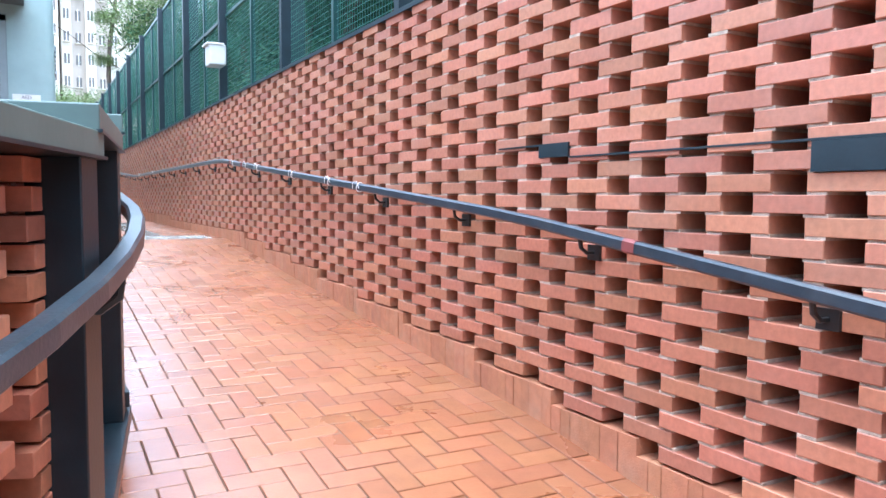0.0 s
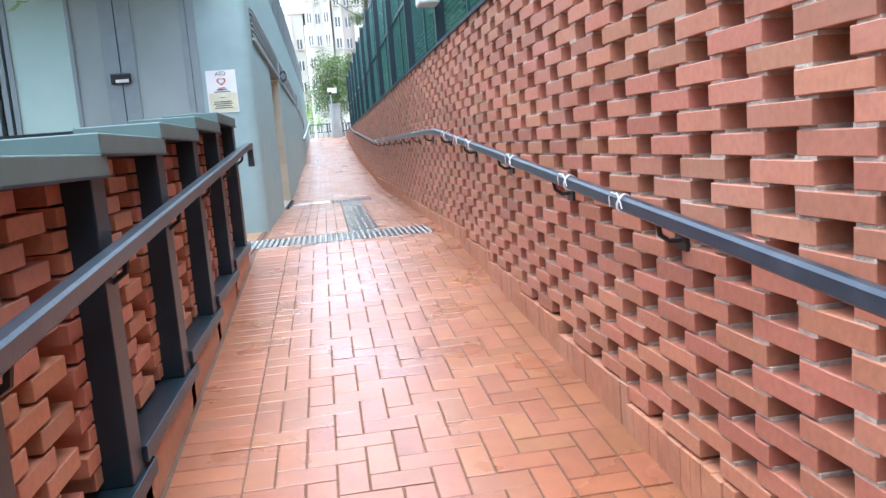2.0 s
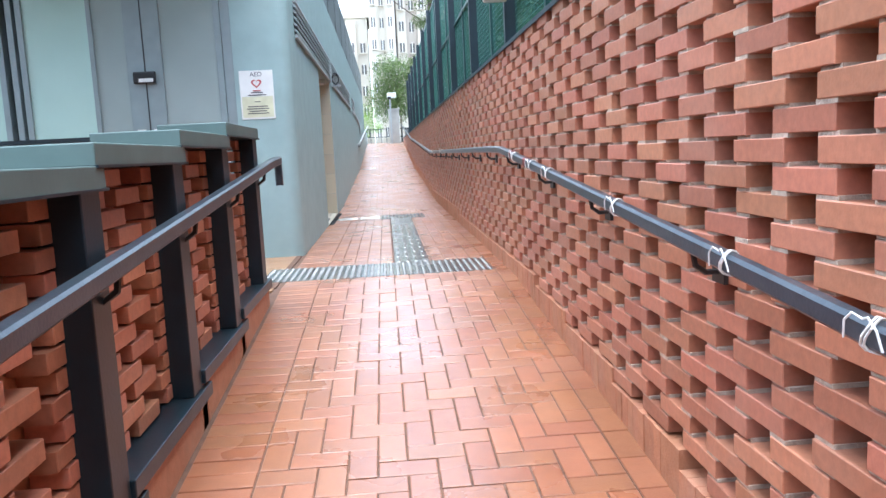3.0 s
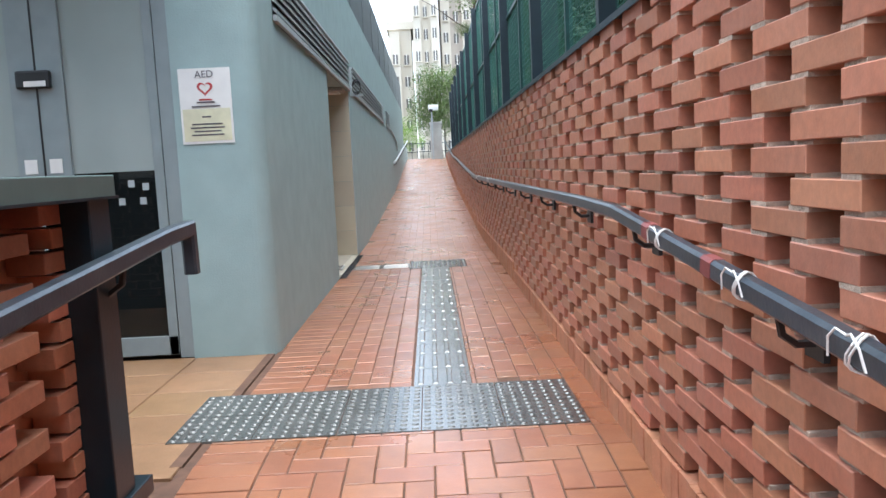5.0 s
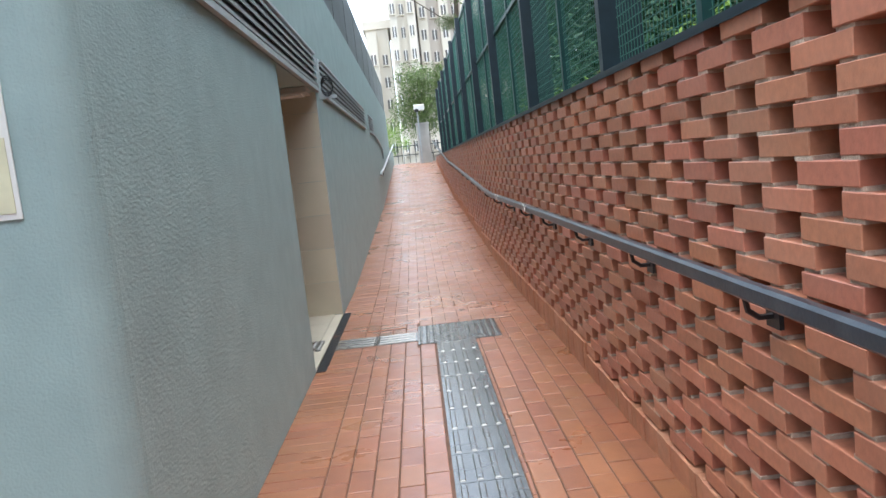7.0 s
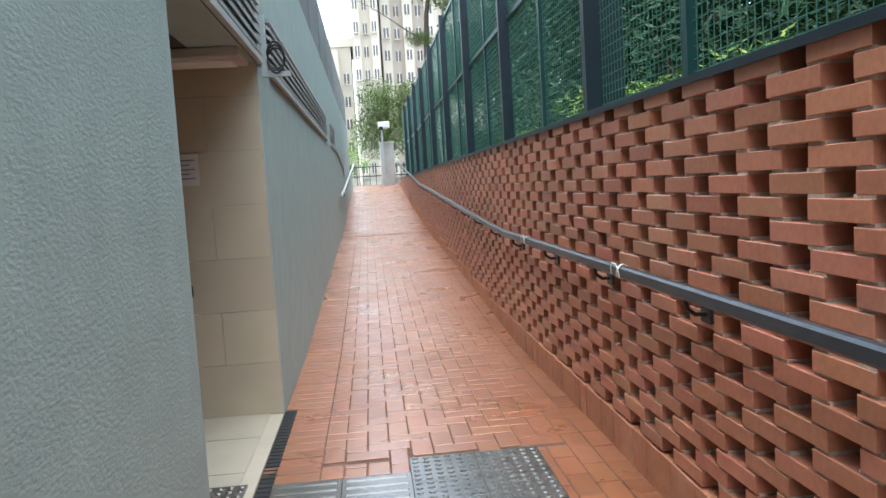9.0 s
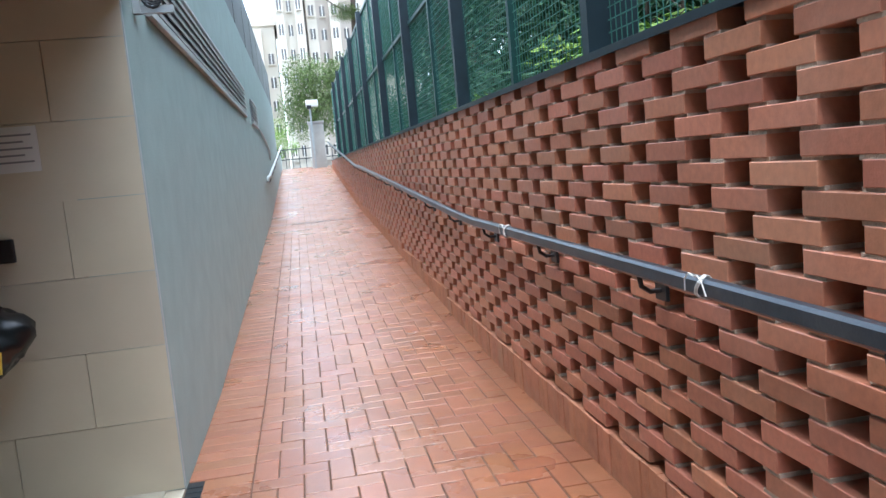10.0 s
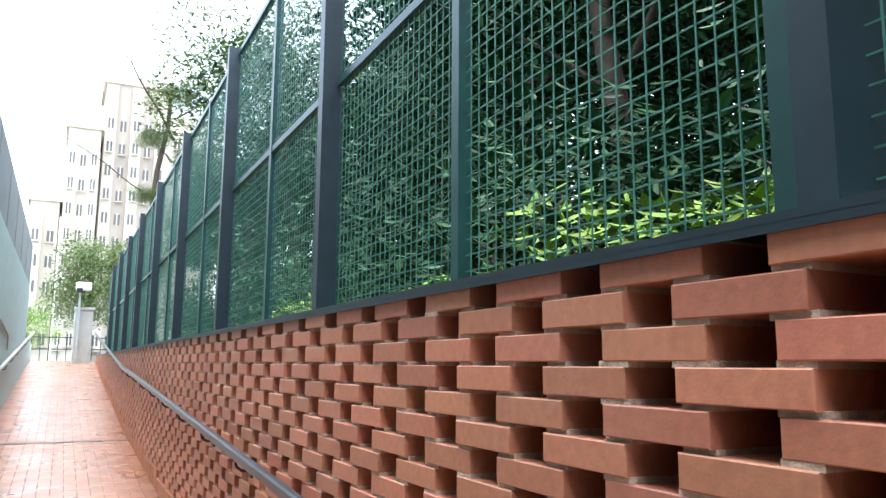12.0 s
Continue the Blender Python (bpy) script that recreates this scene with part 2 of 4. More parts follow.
def paver_mesh(lx, ly):
    g, c, h = 0.0034, 0.002, 0.014
    lo = [(-lx / 2 + g, -ly / 2 + g), (lx / 2 - g, -ly / 2 + g), (lx / 2 - g, ly / 2 - g), (-lx / 2 + g, ly / 2 - g)]
    v = [(x, y, -h) for x, y in lo] + [(x, y, -c) for x, y in lo] + [(x - c * (1 if x > 0 else -1), y - c * (1 if y > 0 else -1), 0) for x, y in lo]
    f = [(8, 9, 10, 11)]
    for o in (0, 4):
        f += [(o + k, o + (k + 1) % 4, o + 4 + (k + 1) % 4, o + 4 + k) for k in range(4)]
    return v, f


def slope(y):
    return (zf(y + 0.05) - zf(y - 0.05)) / 0.1


paver_cache = {}
slots = paver_slots()
near = [r for r in slots if -3.82 <= r[2] <= 0.4 and -1.37 < r[0] < -0.3][:298]
near_set = set(near)
V, F = [], []
for r in slots:
    if r in near_set:
        continue
    v, f = paver_mesh(r[1] - r[0], r[3] - r[2])
    cx, cy = (r[0] + r[1]) / 2, (r[2] + r[3]) / 2
    dz, tx, ty = random.uniform(-0.0015, 0.0015), random.uniform(-0.008, 0.008), random.uniform(-0.008, 0.008)
    o = len(V)
    V += [(cx + x, cy + y, zf(cy + y) + z + dz + tx * x + ty * y) for x, y, z in v]
    F += [tuple(o + k for k in q) for q in f]
raw("pavers", V, F, M_PAVER, floor, "wet orange-red clay pavers in herringbone", kind="stuff")

# ---- brick screen wall along the ramp ----
wall_e = thing("wall_east", "openwork wall of red bricks laid with square gaps, above a sloping brick plinth", "wall", kind="structure")


def bottom_course(y):
    """How many open courses stand above the plinth there."""
    return max(2, math.floor((-zf(y) - 0.105) / COURSE))


def brick_mesh(l=BRICK, h=COURSE - JOINT, d=DEPTH, c=0.0022):
    fr = [(0, -l / 2, -h / 2), (0, l / 2, -h / 2), (0, l / 2, h / 2), (0, -l / 2, h / 2)]
    v = [(0, y - c * (1 if y > 0 else -1), z - c * (1 if z > 0 else -1)) for _, y, z in fr]
    v += [(c, y, z) for _, y, z in fr] + [(d, y, z) for _, y, z in fr]
    f = [(0, 3, 2, 1)]
    for o in (0, 4):
        f += [(o + k, o + (k + 1) % 4, o + 4 + (k + 1) % 4, o + 4 + k) for k in range(4)]
    return v, f


BV, BF = brick_mesh()
bricks = []
for k in range(int((WALL_A - 0.3) / MODULE), int(WALL_B / MODULE) + 1):
    for n in range(40):
        y = (0.30 if n % 2 == 0 else 0.12) + MODULE * k - BRICK / 2
        if n < bottom_course(y) and WALL_A < y < WALL_B:
            bricks.append((y, -(n + 1) * COURSE + JOINT + (COURSE - JOINT) / 2, n))
single = [b for b in bricks if 0.15 < b[0] < 4.2 and b[2] < 26][:299]
single_set = set(single)
V, F, MV, MF = [], [], [], []
for b in bricks:
    y, z, n = b
    dx, dy, ty = random.uniform(-0.003, 0.003), random.uniform(-0.003, 0.003), random.uniform(-0.012, 0.012)
    if b not in single_set:
        o = len(V)
        V += [(x + dx + ty * yy, y + dy + yy, z + zz) for x, yy, zz in BV]
        F += [tuple(o + q for q in f) for f in BF]
    for s in (-1, 1):
        c, w = y + s * 0.09, 0.034 + random.uniform(-0.004, 0.006)
        xi, z0, z1 = random.uniform(0.002, 0.012), z + (COURSE - JOINT) / 2 - 0.001, z + (COURSE + JOINT) / 2 + 0.001
        o = len(MV)
        MV += [(x, yy, zz) for x in (xi, DEPTH) for yy in (c - w, c + w) for zz in (z0, z1)]
        MF += [tuple(o + q for q in f) for f in ((0, 1, 3, 2), (0, 4, 5, 1), (2, 3, 7, 6), (0, 2, 6, 4), (1, 5, 7, 3))]
raw("bricks", V, F, M_BRICK, wall_e, "red clay bricks with gaps between them", kind="stuff")
raw("mortar_pads", MV, MF, M_MORTAR, wall_e, "pale mortar beds between the courses", kind="stuff")
# soldier plinth, its top stepping with the courses
V, F = [], []
y = WALL_A
while y < WALL_B:
    w = 0.0625 * random.choice((1, 1, 1.6))
    top = -bottom_course(y + w / 2) * COURSE - 0.002
    dx = random.uniform(-0.004, 0.002)
    o = len(V)
    V += [(xx, yy, zz) for xx in (-0.008 + dx, DEPTH) for yy in (y + 0.0015, y + w - 0.0015) for zz in (zf(y) - 0.06, top)]
    F += [tuple(o + q for q in f) for f in ((0, 1, 3, 2), (0, 4, 5, 1), (2, 3, 7, 6), (0, 2, 6, 4), (1, 5, 7, 3))]
    y += w
raw("plinth_bricks", V, F, M_PLINTH, wall_e, "orange-red soldier bricks along the foot", kind="stuff")
# backing wall, coloured near-black so the gaps read as deep shade
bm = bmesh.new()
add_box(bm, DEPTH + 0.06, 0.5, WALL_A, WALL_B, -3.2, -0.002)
part("backing_wall", bm, M_BACK, wall_e, "solid wall behind the open bricks, near-black for the shade in the gaps")
coping = thing("coping", "thin dark metal coping plate on the brick wall", "coping", kind="structure")
bm = bmesh.new()
add_box(bm, -0.012, 0.52, WALL_A, WALL_B, 0.0, 0.014)
add_box(bm, -0.012, -0.006, WALL_A, WALL_B, -0.012, 0.001)
part("plate", bm, M_POST, coping)

# ---- wall handrail ----
RAIL_X = -0.078
rail_pts = [(RAIL_X, y, zf(y) + 0.865) for y in (-14.2, -12.6, -12.2, -11.4, -10.8, -10.4, -9, -7, -5.3, -4.9, -4.3, -2, 0, 2.4, 3.0, 3.6, 6, 9, 10.8, 11.4, 12.0, 12.5, 16, 20, 23.2)]
handrail = thing("wall_handrail", "dark grey-blue painted steel handrail bracketed to the brick wall", "handrail")
bm = bmesh.new()
sweep(bm, rail_pts, bar(0.037, 0.047))
part("rail", bm, M_RAIL, handrail)
bmb = bmesh.new()
sweep(bmb, [(0.01, 0, -0.075), (-0.045, 0, -0.075), (-0.072, 0, -0.055), (RAIL_X, 0, -0.02)], oval(0.016, 0.016, 6))
add_box(bmb, -0.012, 0.0, -0.035, 0.035, -0.105, -0.045)
me_br = mesh("bracket", bmb, M_BLACK)
y = -14.0
while y < 23.0:
    b = new("bracket", me_br)
    b.location, b.parent = (0, y, zf(y) + 0.865), handrail
    y += 0.985


def string_tie(y):
    t = thing("string_tie", "white plastic string knotted round the handrail", "string", "strings on the handrail", at=(RAIL_X, y, zf(y) + 0.865))
    bm = bmesh.new()
    for o in (-0.004, 0.006):
        sweep(bm, [(0.026 * math.cos(a), o + 0.01 * math.sin(a * 2), 0.030 * math.sin(a)) for a in [k * math.pi / 6 for k in range(13)]], oval(0.0042, 0.0042, 5))
    part("loop", bm, M_WHITE, t)
    for s, l in ((-1, 0.05), (1, 0.035)):
        bm = bmesh.new()
        sweep(bm, [(-0.028, 0.0, 0.03), (-0.036, s * l * 0.5, 0.038), (-0.038, s * l, 0.022), (-0.034, s * l * 1.2, -0.01)], oval(0.0038, 0.0038, 5))
        part("loose_end", bm, M_WHITE, t)
    return t


for y in (-5.45, -5.98, -6.40, -7.46, -8.31, -8.84, 0.39, 2.22):
    string_tie(y)

M_TAPE = mat("red_tape", (0.20, 0.05, 0.045), 0.5, 0.15, 20)
for y in (-5.32, -5.80, -11.33):
    bm = bmesh.new()
    sweep(bm, [(RAIL_X, y - 0.03, zf(y - 0.03) + 0.865), (RAIL_X, y + 0.03, zf(y + 0.03) + 0.865)], bar(0.040, 0.050))
    part("tape_band", bm, M_TAPE, handrail, "worn red tape wrapped round the rail")

# ---- fence on the wall ----
FX, FTOP, FMID = 0.22, 2.38, 1.20
me_deep = mesh("post", (lambda b: (add_box(b, 0.0, 0.23, -0.112, -0.038, 0.012, FTOP + 0.02), b)[1])(bmesh.new()), M_POST)
me_post = mesh("post", (lambda b: (add_box(b, 0, 0.09, -0.035, 0.035, 0.012, FTOP + 0.02), b)[1])(bmesh.new()), M_POST)
me_thin = mesh("mullion", (lambda b: (add_box(b, 0.0, 0.05, -0.026, 0.026, 0.012, FTOP), b)[1])(bmesh.new()), M_GREEN)


def wire_mesh(length):
    bm = bmesh.new()
    s, r = 0.052, 0.0017
    n = int(length / s)
    for k in range(n + 1):
        add_box(bm, 0.02 - r, 0.02 + r, k * s - r, k * s + r, 0.05, FTOP - 0.02)
    for k in range(int((FTOP - 0.08) / s) + 1):
        add_box(bm, 0.024 - r, 0.024 + r, 0, length, 0.06 + k * s - 0.0020, 0.06 + k * s + 0.0020)
    return mesh("wire_mesh", bm, M_WIRE)


BAY = 2.64
me_wire = wire_mesh(BAY / 2 - 0.08)
me_rails = mesh("rail", (lambda b: (add_box(b, 0.005, 0.045, 0, BAY - 0.08, -0.02, 0.02), b)[1])(bmesh.new()), M_GREEN)
posts_y = [1.90 + BAY * k for k in range(-6, 9)]
for y in posts_y:
    bay = thing("fence_bay", "dark green welded-wire fence panel between steel posts on the wall", "fence", "fence bays on the brick wall", at=(FX, y, 0))
    deep = abs((y - 1.90) / BAY) < 1.5 and y < 2 or y < -5
    for nm, me, dy in (("post", me_deep if deep else me_post, 0), ("mullion", me_thin, BAY / 2), ("bottom_rail", me_rails, 0.04), ("middle_rail", me_rails, 0.04), ("top_rail", me_rails, 0.04), ("wire_mesh", me_wire, 0.045), ("wire_mesh", me_wire, BAY / 2 + 0.03), ("mullion", me_thin, 0.04)):
        o = new(nm, me)
        o.parent, o.location = bay, (0 if nm == "post" else 0.07, dy, {"bottom_rail": 0.04, "middle_rail": FMID, "top_rail": FTOP - 0.02}.get(nm, 0))
light_box = thing("lamp_box", "white weatherproof lamp housing fixed to a fence post", "lamp", at=(0.16, -3.66, 0.52))
box("housing", (-0.14, 0.06, -0.14, 0.14, 0.0, 0.25), M_WHITE, light_box, bevel=0.02)
box("visor", (-0.17, 0.03, -0.15, 0.15, 0.24, 0.265), M_WHITE, light_box, bevel=0.006)

# ---- grey building ----
FRONT, DW0, DW1, DWT = -3.12, -0.12, 1.80, 0.44
WTOP, WEND = 1.62, 21.5
wall_w = thing("wall_west", "grey textured rendered building wall with a recessed doorway", "wall", kind="structure")
bm = bmesh.new()
add_box(bm, XL - 0.25, XL, FRONT, DW0, -2.0, WTOP)
bmesh.ops.bevel(bm, geom=[e for e in bm.edges if all(abs(v.co.x - XL) < 1e-4 and abs(v.co.y - FRONT) < 1e-4 for v in e.verts)], offset=0.10, segments=8, affect="EDGES", profile=0.5)
add_box(bm, XL - 0.25, XL, DW1, WEND, -2.0, WTOP)
add_box(bm, XL - 0.25, XL, WEND, 26.0, -2.0, 0.35)
add_box(bm, XL - 0.25, XL, DW0, DW1, DWT, WTOP)
part("render_coat", bm, M_WALL, wall_w)
bm = bmesh.new()
add_box(bm, XL - 0.30, XL - 0.012, FRONT, WEND, WTOP, 2.55)
part("parapet_fascia", bm, M_FASCIA, wall_w, "dark grey metal parapet panels")
y = FRONT
while y < WEND - 0.1:
    box("panel_joint", (XL - 0.03, XL - 0.008, y, y + 0.02, WTOP, 2.55), M_LOUVRE, wall_w)
    y += 2.0
roof = box("ceiling_roof", (-9.0, XL - 0.05, FRONT, WEND, 2.55, 2.68), M_CONC)
tagged(roof, "flat concrete roof slab of the grey building", "roof", kind="structure")


def louvre(y0, y1, z0, z1):
    t = thing("louvre_vent", "dark metal louvre strip set high in the grey wall", "vent", "louvre strips", at=(XL, y0, z0))
    l, h = y1 - y0, z1 - z0
    box("backing", (-0.01, 0.003, 0, l, 0, h), M_BLACK, t)
    for b in ((0, l, 0, 0.035), (0, l, h - 0.02, h)):
        box("frame", (0.0, 0.03, *b), M_LFRAME, t)
    n = 5
    for k in range(n):
        z = 0.045 + (h - 0.065) * k / n
        bm = bmesh.new()
        v = [bm.verts.new(p) for p in ((0.0, 0, z + 0.024), (0.028, 0, z), (0.030, 0, z + 0.020), (0.0, 0, z + 0.044), (0.0, l, z + 0.024), (0.028, l, z), (0.030, l, z + 0.020), (0.0, l, z + 0.044))]
        for q in ((0, 1, 2, 3), (7, 6, 5, 4), (0, 4, 5, 1), (1, 5, 6, 2), (2, 6, 7, 3), (3, 7, 4, 0)):
            bm.faces.new([v[i] for i in q])
        part("slat", bm, M_LFRAME, t)


louvre(-2.6, 1.88, 0.445, 0.79)
louvre(2.32, 8.65, 0.445, 0.79)
louvre(9.9, 11.4, 0.445, 0.79)
conduit = thing("conduit", "thin grey pipe running down the grey wall", "pipe")
bm = bmesh.new()
sweep(bm, [(XL + 0.02, y, z) for y, z in ((11.45, 0.45), (12.5, 0.42), (14.8, 0.24), (14.9, 0.0))], oval(0.03, 0.03, 8))
part("pipe", bm, M_LFRAME, conduit, smooth=True)

# recess behind the doorway
RX = -3.6
recess = thing("wall_recess", "cream tiled doorway recess, its ceiling coloured dark for shade", "wall", kind="structure")
box("side_wall", (RX, XL - 0.25, DW1 + 0.02, DW1 + 0.2, -1.7, 1.0), M_GROUT, recess)
box("back_wall", (RX - 0.2, RX, DW0 - 0.3, DW1 + 0.2, -1.7, 1.0), M_TILE, recess)
box("near_wall", (RX, XL - 0.25, DW0 - 0.2, DW0 - 0.02, -1.7, 1.0), M_TILE, recess)
# soffit colour is darkened to stand for the shade under it
box("soffit", (RX, XL, DW0 - 0.2, DW1 + 0.2, DWT + 0.002, DWT + 0.06), M_INNER, recess, "ceiling of the recess, shade put into its dark colour")
box("threshold_floor", (RX, XL + 0.0, DW0, DW1 + 0.02, -1.75, -1.535), M_FTILE, recess)
for r in range(7):
    for c in range(5):
        x1 = XL - 0.002 - c * 0.6 + (0.3 if r % 2 else 0)
        x0 = x1 - 0.597
        x1, x0 = min(x1, XL - 0.002), max(x0, RX)
        z0 = -1.53 + r * 0.3
        if x1 - x0 > 0.05 and z0 < DWT:
            box("wall_tile", (x0, x1, DW1 - 0.006, DW1 + 0.021, z0, min(z0 + 0.2975, DWT)), M_TILE, recess)
for c in range(4):
    for r in range(4):
        box("floor_tile", (RX + 0.02 + c * 0.47, RX + 0.015 + (c + 1) * 0.47, DW0 + r * 0.5, DW0 + r * 0.5 + 0.495, -1.54, -1.528), M_FTILE, recess)

# ---- front of the building with the glazed door ----
front = thing("wall_front", "grey metal shopfront with glazed doors beside the sign", "wall", kind="structure")
box("pier", (-2.12, XL - 0.25, FRONT, FRONT + 0.25, -1.75, WTOP), M_WALL, front)
box("head", (-9.0, -2.12, FRONT, FRONT + 0.25, 1.0, WTOP), M_WALL, front)

# ---- ground and what closes the place ----
ground = thing("ground", "dark earth and paving round the ramp to the horizon", "ground", kind="structure")
bm = bmesh.new()
v = [bm.verts.new((x, y, -2.6)) for x, y in ((-400, -400), (400, -400), (400, 600), (-400, 600))]
bm.faces.new(v)
part("ground_sheet", bm, M_EARTH, ground)
hill = thing("planted_bank", "earth bank behind the fence", "bank", kind="structure")
bm = bmesh.new()
rows = []
for i in range(12):
    y = -22 + i * 5
    rows.append([bm.verts.new((x, y, z + 0.15 * math.sin(i * 1.7 + x))) for x, z in ((0.5, -0.08), (1.4, 0.0), (3.0, 0.3), (6.0, 0.9), (12.0, 1.5), (25, 2.0))])
for a, b in zip(rows, rows[1:]):
    for k in range(5):
        bm.faces.new((a[k], a[k + 1], b[k + 1], b[k]))
part("soil", bm, M_EARTH, hill)

# dark steel strip let into a bed joint near the foot of the wall
strip = thing("steel_strip", "thin dark steel strip with plates let into the brick wall", "strip")
box("flat", (-0.006, 0.03, -13.2, -10.87, -0.913, -0.906), M_STEEL, strip)
box("flat", (-0.006, 0.03, -10.67, -10.35, -0.856, -0.849), M_STEEL, strip)
box("plate", (-0.008, 0.02, -10.87, -10.67, -0.906, -0.849), M_STEEL, strip)
box("plate", (-0.010, 0.02, -13.2, -11.96, -0.999, -0.914), M_STEEL, strip)

# ---- brick balustrade with steel posts, flaring out at the foot of the ramp ----
POSTS = [-5.28 - 0.865 * k for k in range(9, -1, -1)]
me_bal_brick = bpy.data.meshes.new("brick")
v, f = brick_mesh(0.225, COURSE - JOINT, 0.10)
me_bal_brick.from_pydata([(-x, y, z) for x, y, z in v], [], [q[::-1] for q in f])
me_bal_brick.materials.append(M_BRICK)
me_half = bpy.data.meshes.new("brick")
v, f = brick_mesh(0.11, COURSE - JOINT, 0.10)
me_half.from_pydata([(-x, y, z) for x, y, z in v], [], [q[::-1] for q in f])
me_half.materials.append(M_BRICK)


def balustrade_bay(ya, yb):
    a, b = Vector((rail_x(ya) - 0.065, ya, 0)), Vector((rail_x(yb) - 0.065, yb, 0))
    d = b - a
    l = d.length
    top, low = -0.485 - 0.072 * (-5.28 - yb), zf(yb) + 0.17
    t = thing("balustrade_bay", "stepped red brick balustrade bay with dark steel post and grey cap", "balustrade", "balustrade bays", at=a)
    t.rotation_euler = (0, 0, -math.atan2(d.x, d.y))
    box("cap", (-0.30, 0.03, -0.03, l + 0.03, top - 0.065, top), M_CAP, t, "grey-green flat steel cap", bevel=0.004)
    box("cap_lip", (-0.305, 0.036, -0.03, l + 0.035, top - 0.068, top - 0.060), M_STEEL, t)
    box("post", (-0.10, 0.02, l - 0.13, l + 0.0, low, top - 0.065), M_STEEL, t, "dark blue-black steel post", bevel=0.004)
    box("base_channel", (-0.13, 0.035, 0.0, l + 0.10, low - 0.055, low), M_STEEL, t, "dark steel base channel", bevel=0.004)
    bm = bmesh.new()
    add_box(bm, -0.14, 0.012, 0, l + 0.08, 0, 0)
    for q in bm.verts:
        q.co.z = zf(ya + (yb - ya) * q.co.y / l) - 0.05
    k = list(bm.verts)
    for q in k[1::2]:
        q.co.z = low - 0.056
    part("kerb", bm, M_PLINTH, t, "orange-red brick kerb under the steel base")
    box("core", (-0.30, -0.165, 0.0, l - 0.02, low, top - 0.066), M_BRICK, t, "solid inner leaf of red brick")
    n = int((top - 0.066 - low) / COURSE)
    for c in range(n + 1):
        z = top - 0.068 - (c + 0.5) * COURSE
        if z - COURSE / 2 < low - 0.02:
            break
        y = 0.02 + (0.0 if c % 2 else 0.16)
        if c % 2 == 0:
            o = new("brick", me_half)
            o.parent, o.location = t, (random.uniform(-0.003, 0.003) - 0.055, 0.06, z)
        while y + 0.23 < l - 0.20:
            o = new("brick", me_bal_brick)
            o.parent, o.location = t, (random.uniform(-0.004, 0.004) - 0.055, y + 0.1125, z)
            y += 0.315
        o = new("brick", me_half)
        o.parent, o.location = t, (random.uniform(-0.003, 0.003) - 0.06, l - 0.185 + 0.05 * (c % 2), z)
    return t


for a, b in zip(POSTS, POSTS[1:]):
    balustrade_bay(a, b)

ramp_rail = thing("ramp_handrail", "dark grey-blue steel handrail on the balustrade, turned down at its end", "handrail")
pts = []
y = -13.1
while y < -5.0:
    pts.append((rail_x(y), y, zf(y) + 0.865))
    y += 0.3
pts += [(rail_x(-5.0), -4.98, -0.695), (rail_x(-4.75), -4.72, -0.685)]
bm = bmesh.new()
sweep(bm, pts, bar(0.05, 0.055))
part("rail", bm, M_RAIL, ramp_rail)
bm = bmesh.new()
sweep(bm, [(rail_x(-4.7), -4.735, -0.67), (rail_x(-4.7), -4.73, -0.74), (rail_x(-4.7), -4.725, -0.85)], bar(0.048, 0.05))
part("end_drop", bm, M_RAIL, ramp_rail)
for yp in POSTS[1:]:
    bm = bmesh.new()
    x, z = rail_x(yp), zf(yp) + 0.865
    sweep(bm, [(x - 0.18, yp - 0.05, z - 0.10), (x - 0.05, yp - 0.05, z - 0.105), (x - 0.008, yp - 0.05, z - 0.075), (x, yp - 0.05, z - 0.02)], oval(0.02, 0.02, 6))
    part("bracket", bm, M_BLACK, ramp_rail)

# low brick parapet that runs off beside the glazed front
parapet = thing("brick_parapet", "low openwork red brick parapet with a thin dark cap", "wall", kind="structure")
px0, px1, py, ptop = -7.0, -2.02, -5.12, -0.51
# core takes the same near-black for the shade between the parapet bricks
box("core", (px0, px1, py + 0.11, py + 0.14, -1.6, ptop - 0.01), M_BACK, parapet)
box("cap", (px0, px1 + 0.1, py - 0.03, py + 0.2, ptop, ptop + 0.025), M_STEEL, parapet, "thin dark steel cap")
me_px = bpy.data.meshes.new("brick")
v, f = brick_mesh()
me_px.from_pydata([(y, x, z) for x, y, z in v], [], [q[::-1] for q in f])
me_px.materials.append(M_BRICK)
for c in range(15):
    x = px0 + (0.12 if c % 2 else 0.30)
    while x < px1 - 0.1:
        o = new("brick", me_px)
        o.parent, o.location = parapet, (x, py + random.uniform(-0.003, 0.003), ptop - 0.004 - (c + 0.5) * COURSE)
        x += MODULE

beige_pole = thing("pole", "plain beige painted round pole behind the balustrade", "pole", at=(-2.25, -8.4, -1.6))
bm = bmesh.new()
bmesh.ops.create_cone(bm, cap_ends=True, segments=14, radius1=0.022, radius2=0.022, depth=3.2, matrix=Matrix.Translation((0, 0, 1.6)))
part("shaft", bm, mat("beige_paint", (0.42, 0.38, 0.33), 0.5, 0.1, 10), beige_pole, smooth=True)
bm = bmesh.new()
bmesh.ops.create_cone(bm, cap_ends=True, segments=14, radius1=0.06, radius2=0.05, depth=0.03, matrix=Matrix.Translation((0, 0, 0.015)))
part("foot", bm, M_STEEL, beige_pole)

